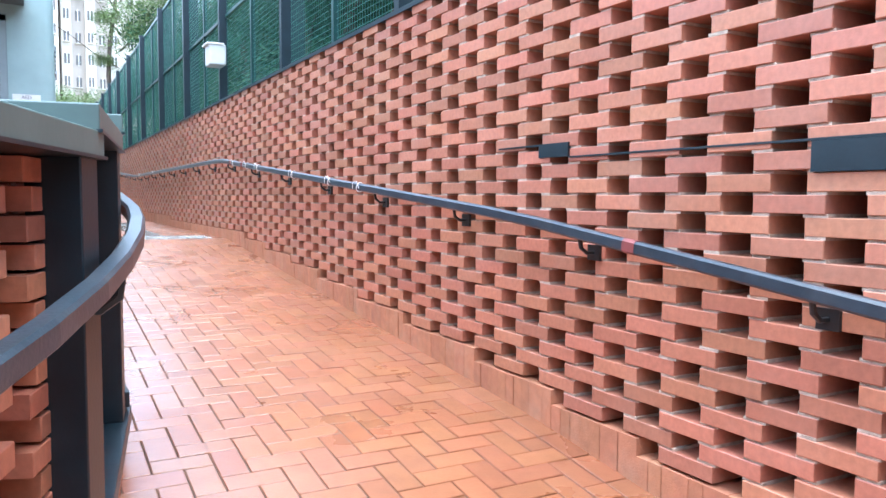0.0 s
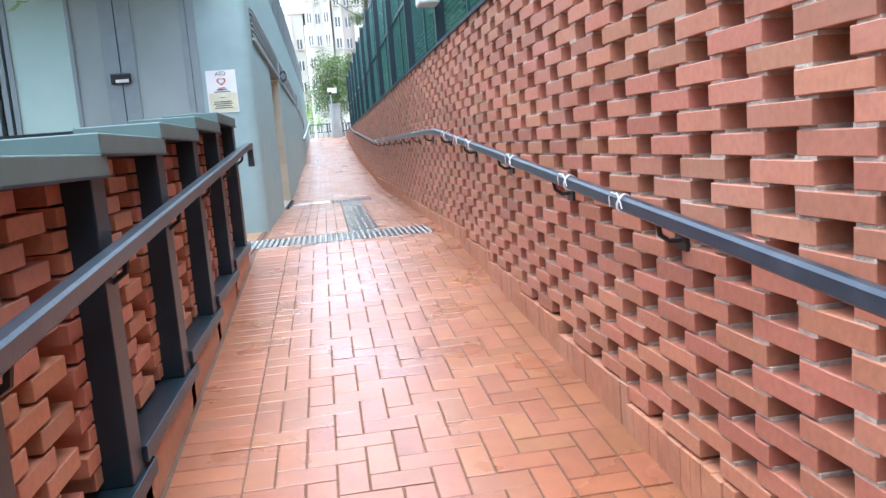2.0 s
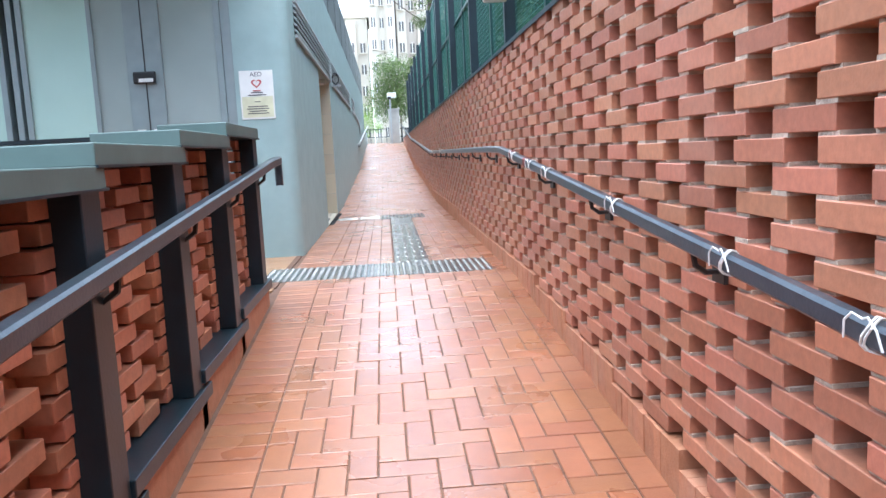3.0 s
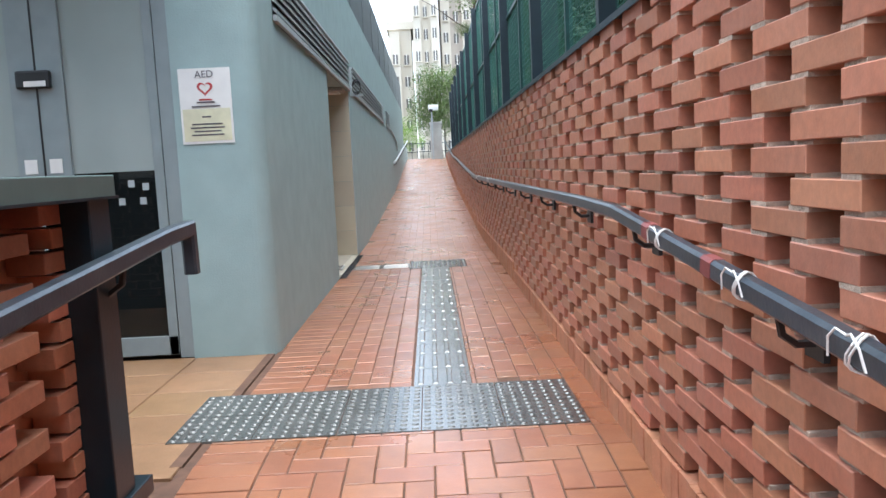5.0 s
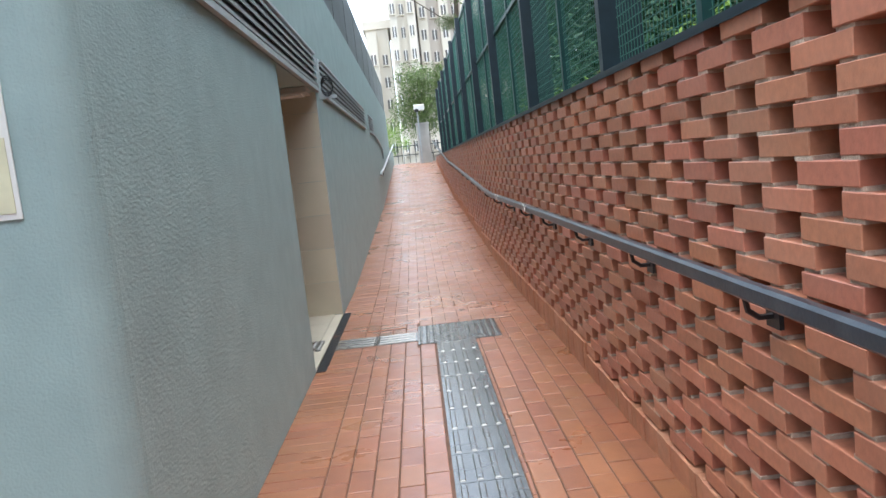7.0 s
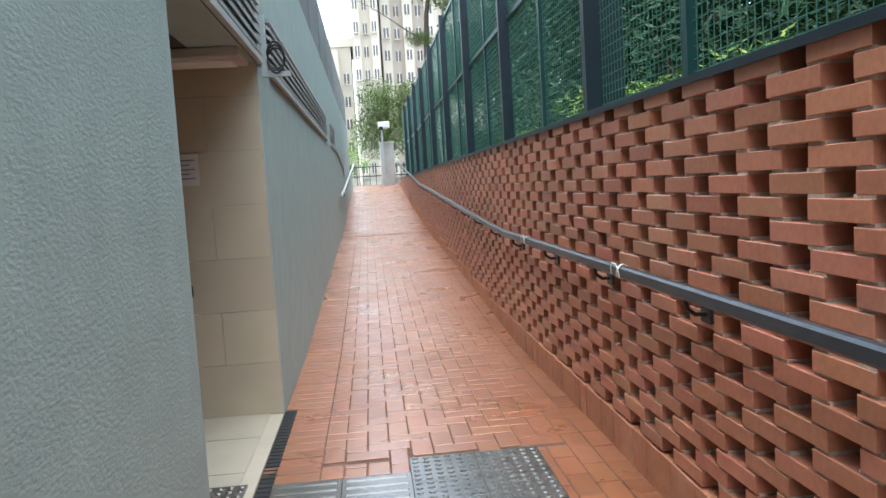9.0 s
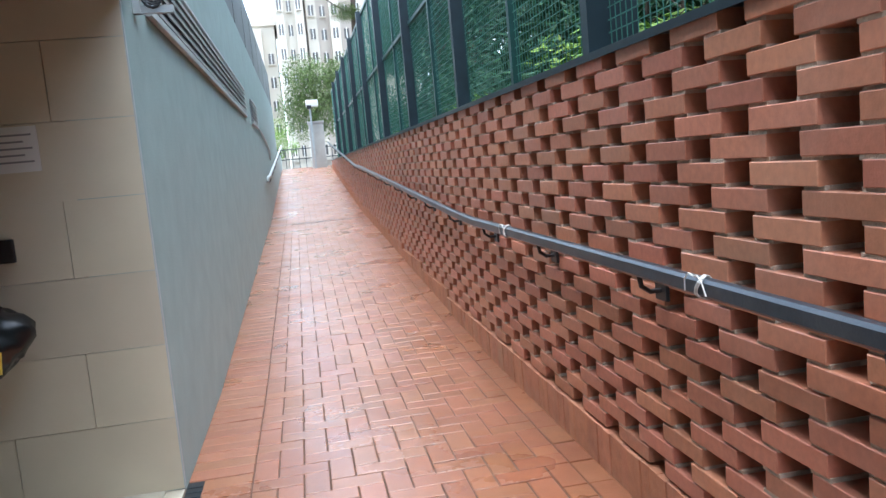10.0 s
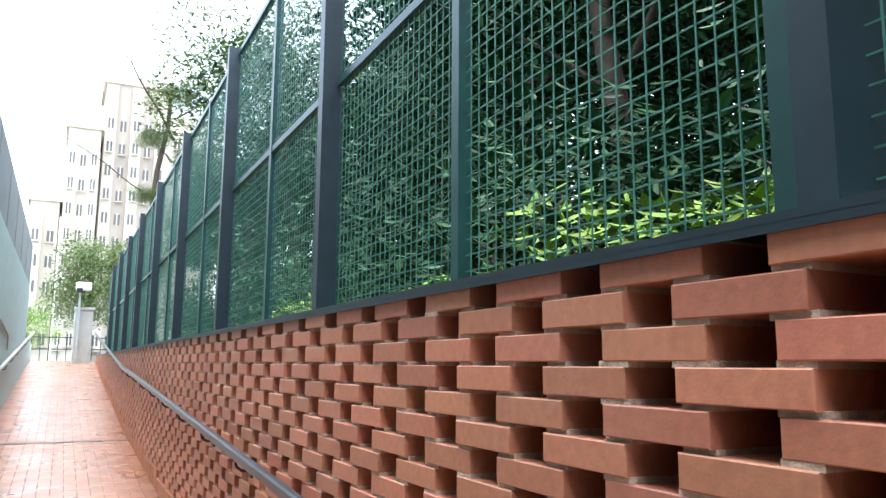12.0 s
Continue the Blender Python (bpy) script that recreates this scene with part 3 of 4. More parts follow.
# ---- paving beside the ramp, by the glazed door ----
side = thing("pavement", "tan paving slabs in front of the glazed door", "pavement", kind="structure")
box("slab_bed", (-8.0, XL - 0.02, -4.75, FRONT + 0.2, -1.75, -1.566), M_JOINT, side)
for i in range(6):
    for j in range(5):
        x0, y0 = -1.66 - (i + 1) * 0.45, FRONT + 0.02 - (j + 1) * 0.36
        bm = bmesh.new()
        v, f = paver_mesh(0.45, 0.36)
        vv = [bm.verts.new(p) for p in v]
        for q in f:
            bm.faces.new([vv[k] for k in q])
        o = part("paver", bm, M_YELLOW, side)
        o.location = (x0 + 0.225, y0 + 0.18, -1.5455)
box("drain_strip", (-1.70, -1.655, -4.8, FRONT, -1.57, -1.544), M_JOINT, side, "narrow dark drain along the ramp edge")

# ---- tactile paving ----


def dome_tile(lx, ly, nx, ny):
    bm = bmesh.new()
    add_box(bm, -lx / 2 + 0.002, lx / 2 - 0.002, -ly / 2 + 0.002, ly / 2 - 0.002, -0.012, 0.0)
    for i in range(nx):
        for j in range(ny):
            cx, cy = -lx / 2 + lx * (i + 0.5) / nx, -ly / 2 + ly * (j + 0.5) / ny
            lo = [bm.verts.new((cx + 0.016 * math.cos(a), cy + 0.013 * math.sin(a), 0.0)) for a in [k * math.pi / 4 for k in range(8)]]
            hi = [bm.verts.new((cx + 0.010 * math.cos(a), cy + 0.008 * math.sin(a), 0.005)) for a in [k * math.pi / 4 for k in range(8)]]
            for k in range(8):
                bm.faces.new((lo[k], lo[(k + 1) % 8], hi[(k + 1) % 8], hi[k]))
            bm.faces.new(hi)
    return mesh("tile", bm, M_TACT)


def bar_tile(lx, ly, along_y=True):
    bm = bmesh.new()
    add_box(bm, -lx / 2 + 0.002, lx / 2 - 0.002, -ly / 2 + 0.002, ly / 2 - 0.002, -0.012, 0.0)
    w = lx if along_y else ly
    l = ly if along_y else lx
    for k in range(4):
        c = -w / 2 + w * (k + 0.5) / 4
        b = (c - 0.014, c + 0.014, -l / 2 + 0.018, l / 2 - 0.018)
        q = [(b[0], b[2]), (b[1], b[2]), (b[1], b[3]), (b[0], b[3])]
        lo = [bm.verts.new((x, y, 0) if along_y else (y, x, 0)) for x, y in q]
        hi = [bm.verts.new(((x + (0.005 if x < c else -0.005)), y * 0.96, 0.005) if along_y else (y * 0.96, x + (0.005 if x < c else -0.005), 0.005)) for x, y in q]
        for i in range(4):
            bm.faces.new((lo[i], lo[(i + 1) % 4], hi[(i + 1) % 4], hi[i]))
        bm.faces.new(hi)
    return mesh("tile", bm, M_TACT)


tactile = thing("tactile_paving", "wet grey studded and ribbed tactile guide tiles set in the pavers", "tactile paving", kind="structure")


def lay(me, x0, x1, y0, y1, nx, ny):
    for i in range(nx):
        for j in range(ny):
            o = new("tile", me)
            y = y0 + (y1 - y0) * (j + 0.5) / ny
            o.parent, o.location = tactile, (x0 + (x1 - x0) * (i + 0.5) / nx, y, zf(y) + 0.003)


lay(dome_tile(0.338, 0.31, 7, 6), *TACTILE[0], 5, 2)
lay(bar_tile(0.28, 0.3029), *TACTILE[1], 1, 14)
lay(dome_tile(0.30, 0.30, 6, 6), *TACTILE[2], 2, 2)
lay(bar_tile(0.30, 0.30, False), *TACTILE[3], 2, 1)


mat_tile = new("tile", dome_tile(0.27, 0.30, 6, 6))
mat_tile.parent, mat_tile.location = tactile, (XL - 0.17, 0.57, -1.524)


def drain(name, label, x0, x1, y0, y1, along_y, step=0.03):
    t = thing(name, label, "drain", kind="structure")
    zc = zf((y0 + y1) / 2)
    box("trough", (x0, x1, y0, y1, zc - 0.03, zc + 0.0015), M_BLACK, t)
    n = int(((y1 - y0) if along_y else (x1 - x0)) / step)
    for k in range(n):
        if along_y:
            box("bar", (x0, x1, y0 + k * step, y0 + k * step + 0.012, zc - 0.02, zc + 0.004), M_STEEL, t)
        else:
            box("bar", (x0 + k * step, x0 + k * step + 0.012, y0, y1, zc - 0.02, zc + 0.004), M_STEEL, t)


drain("drain_grate_door", "narrow dark drain grate along the doorway threshold", XL + 0.005, XL + 0.07, -0.15, 1.86, True, 0.05)
drain("drain_grate_ramp", "dark drain grate across the upper ramp", XL, -0.01, 11.6, 11.72, False, 0.04)

# ---- doorway details ----
notice = thing("wall_notice", "white printed notice on the cream tiles", "notice", at=(-2.09, DW1 - 0.012, -0.125))
box("sheet", (-0.105, 0.105, -0.004, 0.002, -0.085, 0.085), M_WHITE, notice)
for k in range(5):
    box("text_line", (-0.085, 0.085 - 0.03 * (k % 2), -0.006, -0.003, 0.05 - k * 0.025, 0.057 - k * 0.025), mat("grey_ink", (0.25, 0.25, 0.26), 0.6, 0.0), notice)
notice2 = thing("framed_notice", "white framed notice with a dark panel on the cream tiles", "notice", at=(-2.36, DW1 - 0.012, -0.11))
box("sheet", (-0.12, 0.12, -0.005, 0.002, -0.17, 0.15), M_WHITE, notice2)
box("dark_panel", (-0.10, 0.06, -0.008, -0.004, -0.12, 0.08), M_STEEL, notice2)
plate = thing("black_plate", "black push plate on the cream tiles", "plate", at=(-2.25, DW1 - 0.012, -0.50))
box("body", (-0.13, 0.13, -0.02, 0.002, -0.045, 0.045), M_BLACK, plate, bevel=0.006)
box("label_line", (-0.10, 0.02, -0.0225, -0.019, -0.012, 0.012), M_LFRAME, plate)
bag = thing("black_bag", "full black plastic bag with yellow tags hanging by the tiles", "bag", at=(-2.26, DW1 - 0.24, -0.80))
bm = bmesh.new()
bmesh.ops.create_icosphere(bm, subdivisions=4, radius=0.185)
for q in bm.verts:
    q.co.x *= 1.2
    q.co.z *= 0.85
    q.co *= 1 + 0.22 * noise.noise(q.co * 9) + 0.10 * noise.noise(q.co * 24)
part("sack", bm, mat("black_bin_liner", (0.010, 0.010, 0.011), 0.25, 0.2, 10), bag, smooth=True)
M_TAG = mat("yellow_tag", (0.65, 0.48, 0.05), 0.5, 0.05)
for k, (x, z, m) in enumerate(((0.02, 0.10, M_TAG), (0.17, -0.03, M_TAG), (-0.06, 0.17, M_WHITE), (0.0, -0.02, M_WHITE))):
    bm = bmesh.new()
    add_box(bm, x - 0.025, x + 0.025, -0.207, -0.199, z - 0.045, z + 0.03)
    bmesh.ops.rotate(bm, cent=(x, -0.22, z), matrix=Matrix.Rotation(0.5 - 0.4 * k, 3, "Y"), verts=bm.verts)
    part("tag", bm, m, bag)
hook = thing("wall_hook", "dark steel hook on the tiles holding the bag", "hook", at=(-2.26, DW1 - 0.008, -0.60))
box("plate", (-0.03, 0.03, -0.008, 0.002, -0.05, 0.05), M_STEEL, hook)
bm = bmesh.new()
sweep(bm, [(0, -0.005, 0.0), (0, -0.2, -0.01), (0, -0.25, 0.0), (0, -0.27, 0.05)], oval(0.014, 0.014, 6))
part("arm", bm, M_STEEL, hook)
fitting = thing("ceiling_fitting", "pale flat lamp fitting under the recess ceiling", "lamp", at=(-1.86, 1.42, DWT))
box("plate", (-0.22, 0.22, -0.15, 0.15, -0.05, 0.0), M_CONC, fitting, bevel=0.01)
box("lens", (-0.17, 0.17, -0.10, 0.10, -0.062, -0.05), M_WHITE, fitting)
bracket = thing("cable_bracket", "white steel wall bracket with looped black cable", "bracket", at=(XL, 2.06, 0.42))
box("upright", (0.0, 0.03, -0.02, 0.02, -0.02, 0.34), M_LFRAME, bracket)
box("arm", (0.0, 0.16, -0.015, 0.015, -0.02, 0.01), M_LFRAME, bracket)
for k in range(3):
    bm = bmesh.new()
    sweep(bm, [(0.08 + 0.05 * math.cos(a), 0.02 * k - 0.02, 0.09 + (0.09 - 0.015 * k) * math.sin(a)) for a in [j * math.pi / 8 for j in range(17)]], oval(0.012, 0.012, 6))
    part("cable_loop", bm, M_BLACK, bracket)
trim = thing("trim_doorway", "pale metal edge trim at the doorway corner", "trim", kind="structure")
box("edge", (XL - 0.03, XL + 0.003, DW1 - 0.004, DW1 + 0.012, -1.53, DWT), M_LFRAME, trim)

# ---- notice by the glazed door ----
SX0, SX1, SZ0, SZ1 = -2.08, -1.79, -0.316, 0.102
sign = thing("sign", "white laminated notice with a red heart above a pale yellow sheet", "sign", at=((SX0 + SX1) / 2, FRONT - 0.002, (SZ0 + SZ1) / 2))
sw, sh = SX1 - SX0, SZ1 - SZ0
M_PALE = mat("pale_yellow_paper", (0.62, 0.60, 0.42), 0.5, 0.1, 12)
M_RED = mat("red_ink", (0.45, 0.05, 0.05), 0.5, 0.0)
M_INK = mat("dark_ink", (0.10, 0.09, 0.10), 0.5, 0.0)
box("backing", (-sw / 2, sw / 2, -0.004, 0.0, -sh / 2, sh / 2), M_WHITE, sign)
box("lower_sheet", (-sw / 2 + 0.012, sw / 2 - 0.012, -0.0065, -0.004, -sh / 2 + 0.015, -0.015), M_PALE, sign, "pale yellow printed sheet")
bm = bmesh.new()
ring = [(0.044 * (16 * math.sin(a) ** 3) / 16, 0.042 * (13 * math.cos(a) - 5 * math.cos(2 * a) - 2 * math.cos(3 * a) - math.cos(4 * a)) / 16) for a in [k * math.pi / 16 for k in range(32)]]
inner = [(0.68 * x, 0.68 * y) for x, y in ring]
o = [bm.verts.new((x, -0.006, y + 0.098)) for x, y in ring]
i = [bm.verts.new((x, -0.006, y + 0.099)) for x, y in inner]
for k in range(32):
    bm.faces.new((o[k], o[(k + 1) % 32], i[(k + 1) % 32], i[k]))
part("heart", bm, M_RED, sign, "red heart outline")
txt = bpy.data.curves.new("lettering", "FONT")
txt.body, txt.size, txt.align_x, txt.extrude = "AED", 0.055, "CENTER", 0.0008
tob = new("lettering", txt)
tob.parent, tob.location, tob.rotation_euler = sign, (0, -0.006, 0.157), (radians(90), 0, 0)
txt.materials.append(M_INK)
for k, (w, z, m) in enumerate(((0.07, 0.035, M_RED), (0.10, 0.02, M_INK), (0.16, -0.002, M_INK), (0.05, -0.06, M_INK), (0.17, -0.10, M_INK), (0.19, -0.12, M_INK), (0.15, -0.14, M_INK), (0.18, -0.16, M_INK))):
    box("text_bar", (-w / 2, w / 2, -0.0085, -0.0066, z - 0.004, z + 0.004), m, sign)

# ---- glazed doors ----
M_FILM = mat("grey_green_film_glass", (0.30, 0.345, 0.33), 0.07, 0.06, 2.0)
M_FILM2 = mat("pale_green_film_glass", (0.42, 0.56, 0.50), 0.08, 0.05, 1.5)
M_DARKGLASS = glass("dark_clear_glass", (0.05, 0.06, 0.062), 0.01)
FY = FRONT + 0.025
glazing = thing("glazed_front", "grey metal glazed double door, frosted above and dark below", "door", at=(-0.06, 0, 0))


def fr(x0, x1, z0, z1, d=0.05, nm="frame", m=M_FRAME):
    return box(nm, (x0, x1, FY - 0.02, FY + d, z0, z1), m, glazing, bevel=0.003)


fr(-2.14, -2.06, -1.54, 1.0, 0.08)
fr(-7.0, -2.06, 0.93, 1.0, 0.08)
fr(-2.20, -2.145, -1.52, 0.93)
fr(-2.96, -2.66, -1.52, 0.93, 0.04, "stile")
fr(-2.66, -2.145, -1.52, -1.41)
box("gap", (-2.815, -2.805, FY - 0.024, FY - 0.018, -1.5, 0.93), M_BLACK, glazing)
box("pane_upper", (-2.66, -2.20, FY, FY + 0.012, -0.45, 0.93), M_FILM, glazing, "frosted grey-green upper glass")
box("pane_lower", (-2.66, -2.20, FY, FY + 0.012, -1.41, -0.45), M_DARKGLASS, glazing, "dark clear lower glass").visible_shadow = False
box("pane_upper", (-3.22, -2.96, FY, FY + 0.012, -0.45, 0.93), M_FILM, glazing)
box("pane_lower", (-3.22, -2.96, FY, FY + 0.012, -1.5, -0.45), M_DARKGLASS, glazing).visible_shadow = False
fr(-3.26, -3.22, -1.54, 0.93)
box("pane_side", (-3.80, -3.26, FY, FY + 0.012, -1.5, 0.93), M_FILM2, glazing, "pale green frosted side glass")
for x in (-3.84, -3.92, -4.02):
    fr(x, x + 0.05, -1.54, 0.93, 0.09)
box("pane_side", (-5.2, -4.02, FY, FY + 0.012, -1.5, 0.93), M_FILM2, glazing, "pale green frosted side glass")
fr(-5.3, -5.2, -1.54, 0.93)
box("pane_side", (-7.0, -5.3, FY, FY + 0.012, -1.5, 0.93), M_FILM2, glazing)
lockb = box("lock_box", (-2.91, -2.72, FY - 0.06, FY - 0.02, 0.03, 0.13), M_BLACK, glazing, "black lock box with a white label", bevel=0.012)
box("lock_label", (-2.86, -2.74, FY - 0.064, FY - 0.0605, 0.04, 0.07), M_WHITE, lockb)
for x in (-2.92, -2.78):
    box("sticker", (x, x + 0.07, FY - 0.025, FY - 0.0205, -0.44, -0.36), M_WHITE, glazing)
for x, z in ((-2.36, -0.50), (-2.30, -0.60), (-2.42, -0.60), (-2.28, -0.52), (-2.50, -0.55)):
    box("sticker", (x, x + 0.035, FY - 0.005, FY - 0.001, z - 0.04, z), M_LFRAME, glazing)
# room surfaces are coloured dark to make the interior look unlit
room = thing("wall_room", "room behind the glazed doors, its dimness put into dark surfaces", "wall", kind="structure")
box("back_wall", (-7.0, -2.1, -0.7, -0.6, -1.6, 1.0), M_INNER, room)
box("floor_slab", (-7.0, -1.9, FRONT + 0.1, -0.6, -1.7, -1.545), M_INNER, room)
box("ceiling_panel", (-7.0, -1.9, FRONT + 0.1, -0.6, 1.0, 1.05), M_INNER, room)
box("end_wall", (-7.1, -7.0, FRONT, -0.6, -1.6, 1.05), M_CONC, room)

canopy = thing("canopy", "flat grey canopy slab over the glazed front", "canopy", kind="structure")
box("slab", (-7.0, XL - 0.3, FRONT - 0.6, FRONT + 0.02, 1.12, 1.24), M_FASCIA, canopy, bevel=0.01)

# ---- upper handrail on the grey wall ----
up_rail = thing("upper_handrail", "pale grey steel handrail on the grey wall of the upper ramp", "handrail")
bm = bmesh.new()
sweep(bm, [(XL + 0.07, 11.43, -0.40), (XL + 0.075, 11.5, -0.335)] + [(XL + 0.075, y, zf(y) + 0.81) for y in (12.2, 15, 17, 19, 21, 24.5)], oval(0.045, 0.05))
part("rail", bm, M_LFRAME, up_rail, smooth=True)
for y in (12.4, 14, 15.6, 17.2, 18.8, 20.4, 22):
    bm = bmesh.new()
    sweep(bm, [(XL, y, zf(y) + 0.70), (XL + 0.06, y, zf(y) + 0.70), (XL + 0.085, y, zf(y) + 0.76)], oval(0.014, 0.014, 6))
    part("bracket", bm, M_BLACK, up_rail)

# ---- top of the ramp: pier, camera, railing ----
pier = thing("concrete_pier", "pale grey concrete pier at the top of the ramp", "pier", at=(-0.36, 24.6, zf(24.6)))
box("body", (-0.24, 0.24, -0.2, 0.2, -0.1, 1.45), M_CONC, pier, bevel=0.02)
box("capstone", (-0.27, 0.27, -0.23, 0.23, 1.45, 1.52), M_CONC, pier, bevel=0.01)
cctv = thing("cctv_camera", "white camera housing on a thin pole above the pier", "camera", at=(-0.50, 24.3, zf(24.3)))
box("pole", (-0.03, 0.03, -0.03, 0.03, 0.0, 2.05), M_LFRAME, cctv)
box("housing", (-0.12, 0.28, -0.14, 0.12, 2.0, 2.22), M_WHITE, cctv, bevel=0.03)
box("lens_hood", (-0.10, 0.05, -0.20, -0.14, 1.93, 2.05), M_BLACK, cctv, bevel=0.01)
rail_far = thing("street_railing", "low dark steel street railing beyond the ramp", "railing", at=(-2.8, 34.0, -0.15))
for z in (0.45, 0.9):
    box("bar", (0, 4.5, -0.02, 0.02, z, z + 0.04), M_STEEL, rail_far)
for k in range(16):
    box("upright", (0.3 * k - 0.015, 0.3 * k + 0.015, -0.015, 0.015, 0.0, 0.9), M_STEEL, rail_far)
far_wall = thing("pavement_far", "pale street paving beyond the ramp", "pavement", kind="structure")
box("paving", (-14.0, 14.0, 25.9, 70.0, -0.5, -0.145), M_CONC, far_wall)


# unseen plain walls, added to close the place behind the walk and cut skylight
close = thing("wall_south_blocker", "unseen plain wall added behind the foot of the ramp to cut skylight", "wall", kind="structure")
box("face", (-14.0, 8.0, -19.0, -18.6, -2.6, 4.0), M_CONC, close)
box("return", (-11.0, -10.6, -18.6, -3.0, -2.6, 1.6), M_CONC, close)

# ---- towers beyond ----
me_win = mesh("window", (lambda b: (add_box(b, -0.75, 0.75, -0.06, 0.05, -0.75, 0.75), b)[1])(bmesh.new()), M_WIN)
me_sill = mesh("sill", (lambda b: (add_box(b, -0.9, 0.9, -0.35, 0.05, -0.95, -0.80), b)[1])(bmesh.new()), M_TOWER)
me_mull = mesh("mullion", (lambda b: (add_box(b, -0.05, 0.05, -0.12, 0.0, -0.75, 0.75), b)[1])(bmesh.new()), M_WHITE)


def tower(x0, x1, y, h, cols, m, pink=False):
    t = thing("apartment_tower", "pale cream high-rise apartment block with rows of windows", "building", "towers beyond the trees", at=(x0, y, -1))
    w = x1 - x0
    box("wall", (0, w, 0, 9.0, 0, h), m, t)
    box("roof_parapet", (-0.3, w + 0.3, -0.3, 9.3, h, h + 1.0), M_TOWER, t)
    step = w / cols
    for c in range(cols):
        if c % 2 == 0:
            box("bay", (c * step + 0.1, (c + 1) * step - 0.1, -0.9, 0.02, 2.0, h - 0.5), M_TOWER if not pink else M_PINK, t)
        for r in range(int((h - 3) / 2.75)):
            o = new("window", me_win)
            o.parent, o.location = t, ((c + 0.5) * step, -0.9 if c % 2 == 0 else 0.0, 3.2 + r * 2.75)
            o.scale = (step / 3.3, 1, 0.8)
            if r % 2 == 0:
                s = new("sill", me_sill)
                s.parent, s.location, s.scale = t, o.location, o.scale
            q = new("mullion", me_mull)
            q.parent, q.location = t, o.location


tower(-5.0, -2.2, 92, 18, 2, M_TOWER)
tower(-1.9, 1.3, 90, 26, 3, M_TOWER)
tower(1.6, 8.4, 94, 33, 5, M_PINK)
tower(10.5, 17.5, 110, 34, 4, M_TOWER)
tower(-24.0, -12.5, 120, 44, 5, M_PINK)


# ---- plants ----
def leaf_mesh(name, n, rx, ry, rz, size, material, seed, hollow=0.35, lift=0.0):
    rnd = random.Random(seed)
    lumps = [(rnd.uniform(-1, 1), rnd.uniform(-1, 1), rnd.uniform(-0.8, 1), rnd.uniform(0.3, 0.6)) for _ in range(14)]
    V, F = [], []
    for _ in range(n):
        c = rnd.choice(lumps)
        while True:
            p = Vector((rnd.uniform(-1, 1), rnd.uniform(-1, 1), rnd.uniform(-1, 1)))
            if hollow < p.length < 1:
                break
        p = Vector(((c[0] * 0.62 + p.x * c[3]) * rx, (c[1] * 0.62 + p.y * c[3]) * ry, (c[2] * 0.62 + p.z * c[3]) * rz + lift))
        a = Vector((rnd.uniform(-1, 1), rnd.uniform(-1, 1), rnd.uniform(-0.7, 0.4))).normalized()
        b = a.cross(Vector((rnd.uniform(-0.5, 0.5), rnd.uniform(-0.5, 0.5), 1))).normalized()
        u = a.cross(b)
        s = size * rnd.uniform(0.6, 1.3)
        o = len(V)
        V += [p, p + a * s * 0.3 + b * s * 0.17 + u * s * 0.05, p + a * s * 0.7 + b * s * 0.14 + u * s * 0.02, p + a * s - u * s * 0.12, p + a * s * 0.7 - b * s * 0.14 + u * s * 0.02, p + a * s * 0.3 - b * s * 0.17 + u * s * 0.05]
        F += [(o, o + 1, o + 2, o + 3), (o, o + 3, o + 4, o + 5)]
    me = bpy.data.meshes.new(name)
    me.from_pydata([tuple(q) for q in V], [], F)
    me.materials.append(material)
    return me


def trunk_mesh(name, h, r, seed, limbs=5):
    rnd = random.Random(seed)
    bm = bmesh.new()

    def limb(p, d, l, r0, r1):
        rings = []
        q = Vector(p)
        for k in range(7):
            s = k / 6
            rr = r0 + (r1 - r0) * s
            rings.append([bm.verts.new(q + Vector((math.cos(a) * rr, math.sin(a) * rr, 0))) for a in [j * math.pi / 4 for j in range(8)]])
            q = q + Vector(d) * (l / 6) + Vector((rnd.uniform(-1, 1), rnd.uniform(-1, 1), 0)) * l * 0.025
        for a, b in zip(rings, rings[1:]):
            for j in range(8):
                bm.faces.new((a[j], a[(j + 1) % 8], b[(j + 1) % 8], b[j]))
        return q

    limb((0, 0, 0), (0.04, 0.02, 1), h, r, r * 0.45)
    for k in range(limbs):
        a = k * 2.4 + rnd.random()
        z = h * (0.45 + 0.5 * k / limbs)
        limb((0.04 * z, 0.02 * z, z), (math.cos(a) * 0.8, math.sin(a) * 0.8, 0.55), h * 0.42, r * 0.4, r * 0.12)
    return mesh(name, bm, M_BARK, True)


bush_a = [leaf_mesh("leaves", 1500, 0.70, 0.95, 0.32, 0.095, M_LEAF2, 11 + k, 0.2) for k in range(2)]
bush_b = [leaf_mesh("leaves", 3200, 1.0, 1.1, 0.95, 0.09, M_LEAF, 21 + k, 0.2) for k in range(2)]
crown = [leaf_mesh("crown", 12000, 2.3, 2.3, 1.9, 0.15, M_LEAF, 31 + k, 0.3) for k in range(3)]
crown_big = [leaf_mesh("crown", 11000, 2.3, 2.3, 2.3, 0.14, M_OLIVE, 71 + k, 0.15) for k in range(2)]
crown_b = leaf_mesh("crown", 10500, 2.3, 2.3, 2.0, 0.13, M_OLIVE, 41, 0.3)
leaf_bright_crown = leaf_mesh("crown", 7000, 2.3, 2.3, 2.0, 0.16, M_LEAF2, 45, 0.3)
trunks = [trunk_mesh("trunk", 4.2, 0.16, 51 + k) for k in range(3)]
stem = trunk_mesh("stems", 0.6, 0.03, 60, 6)


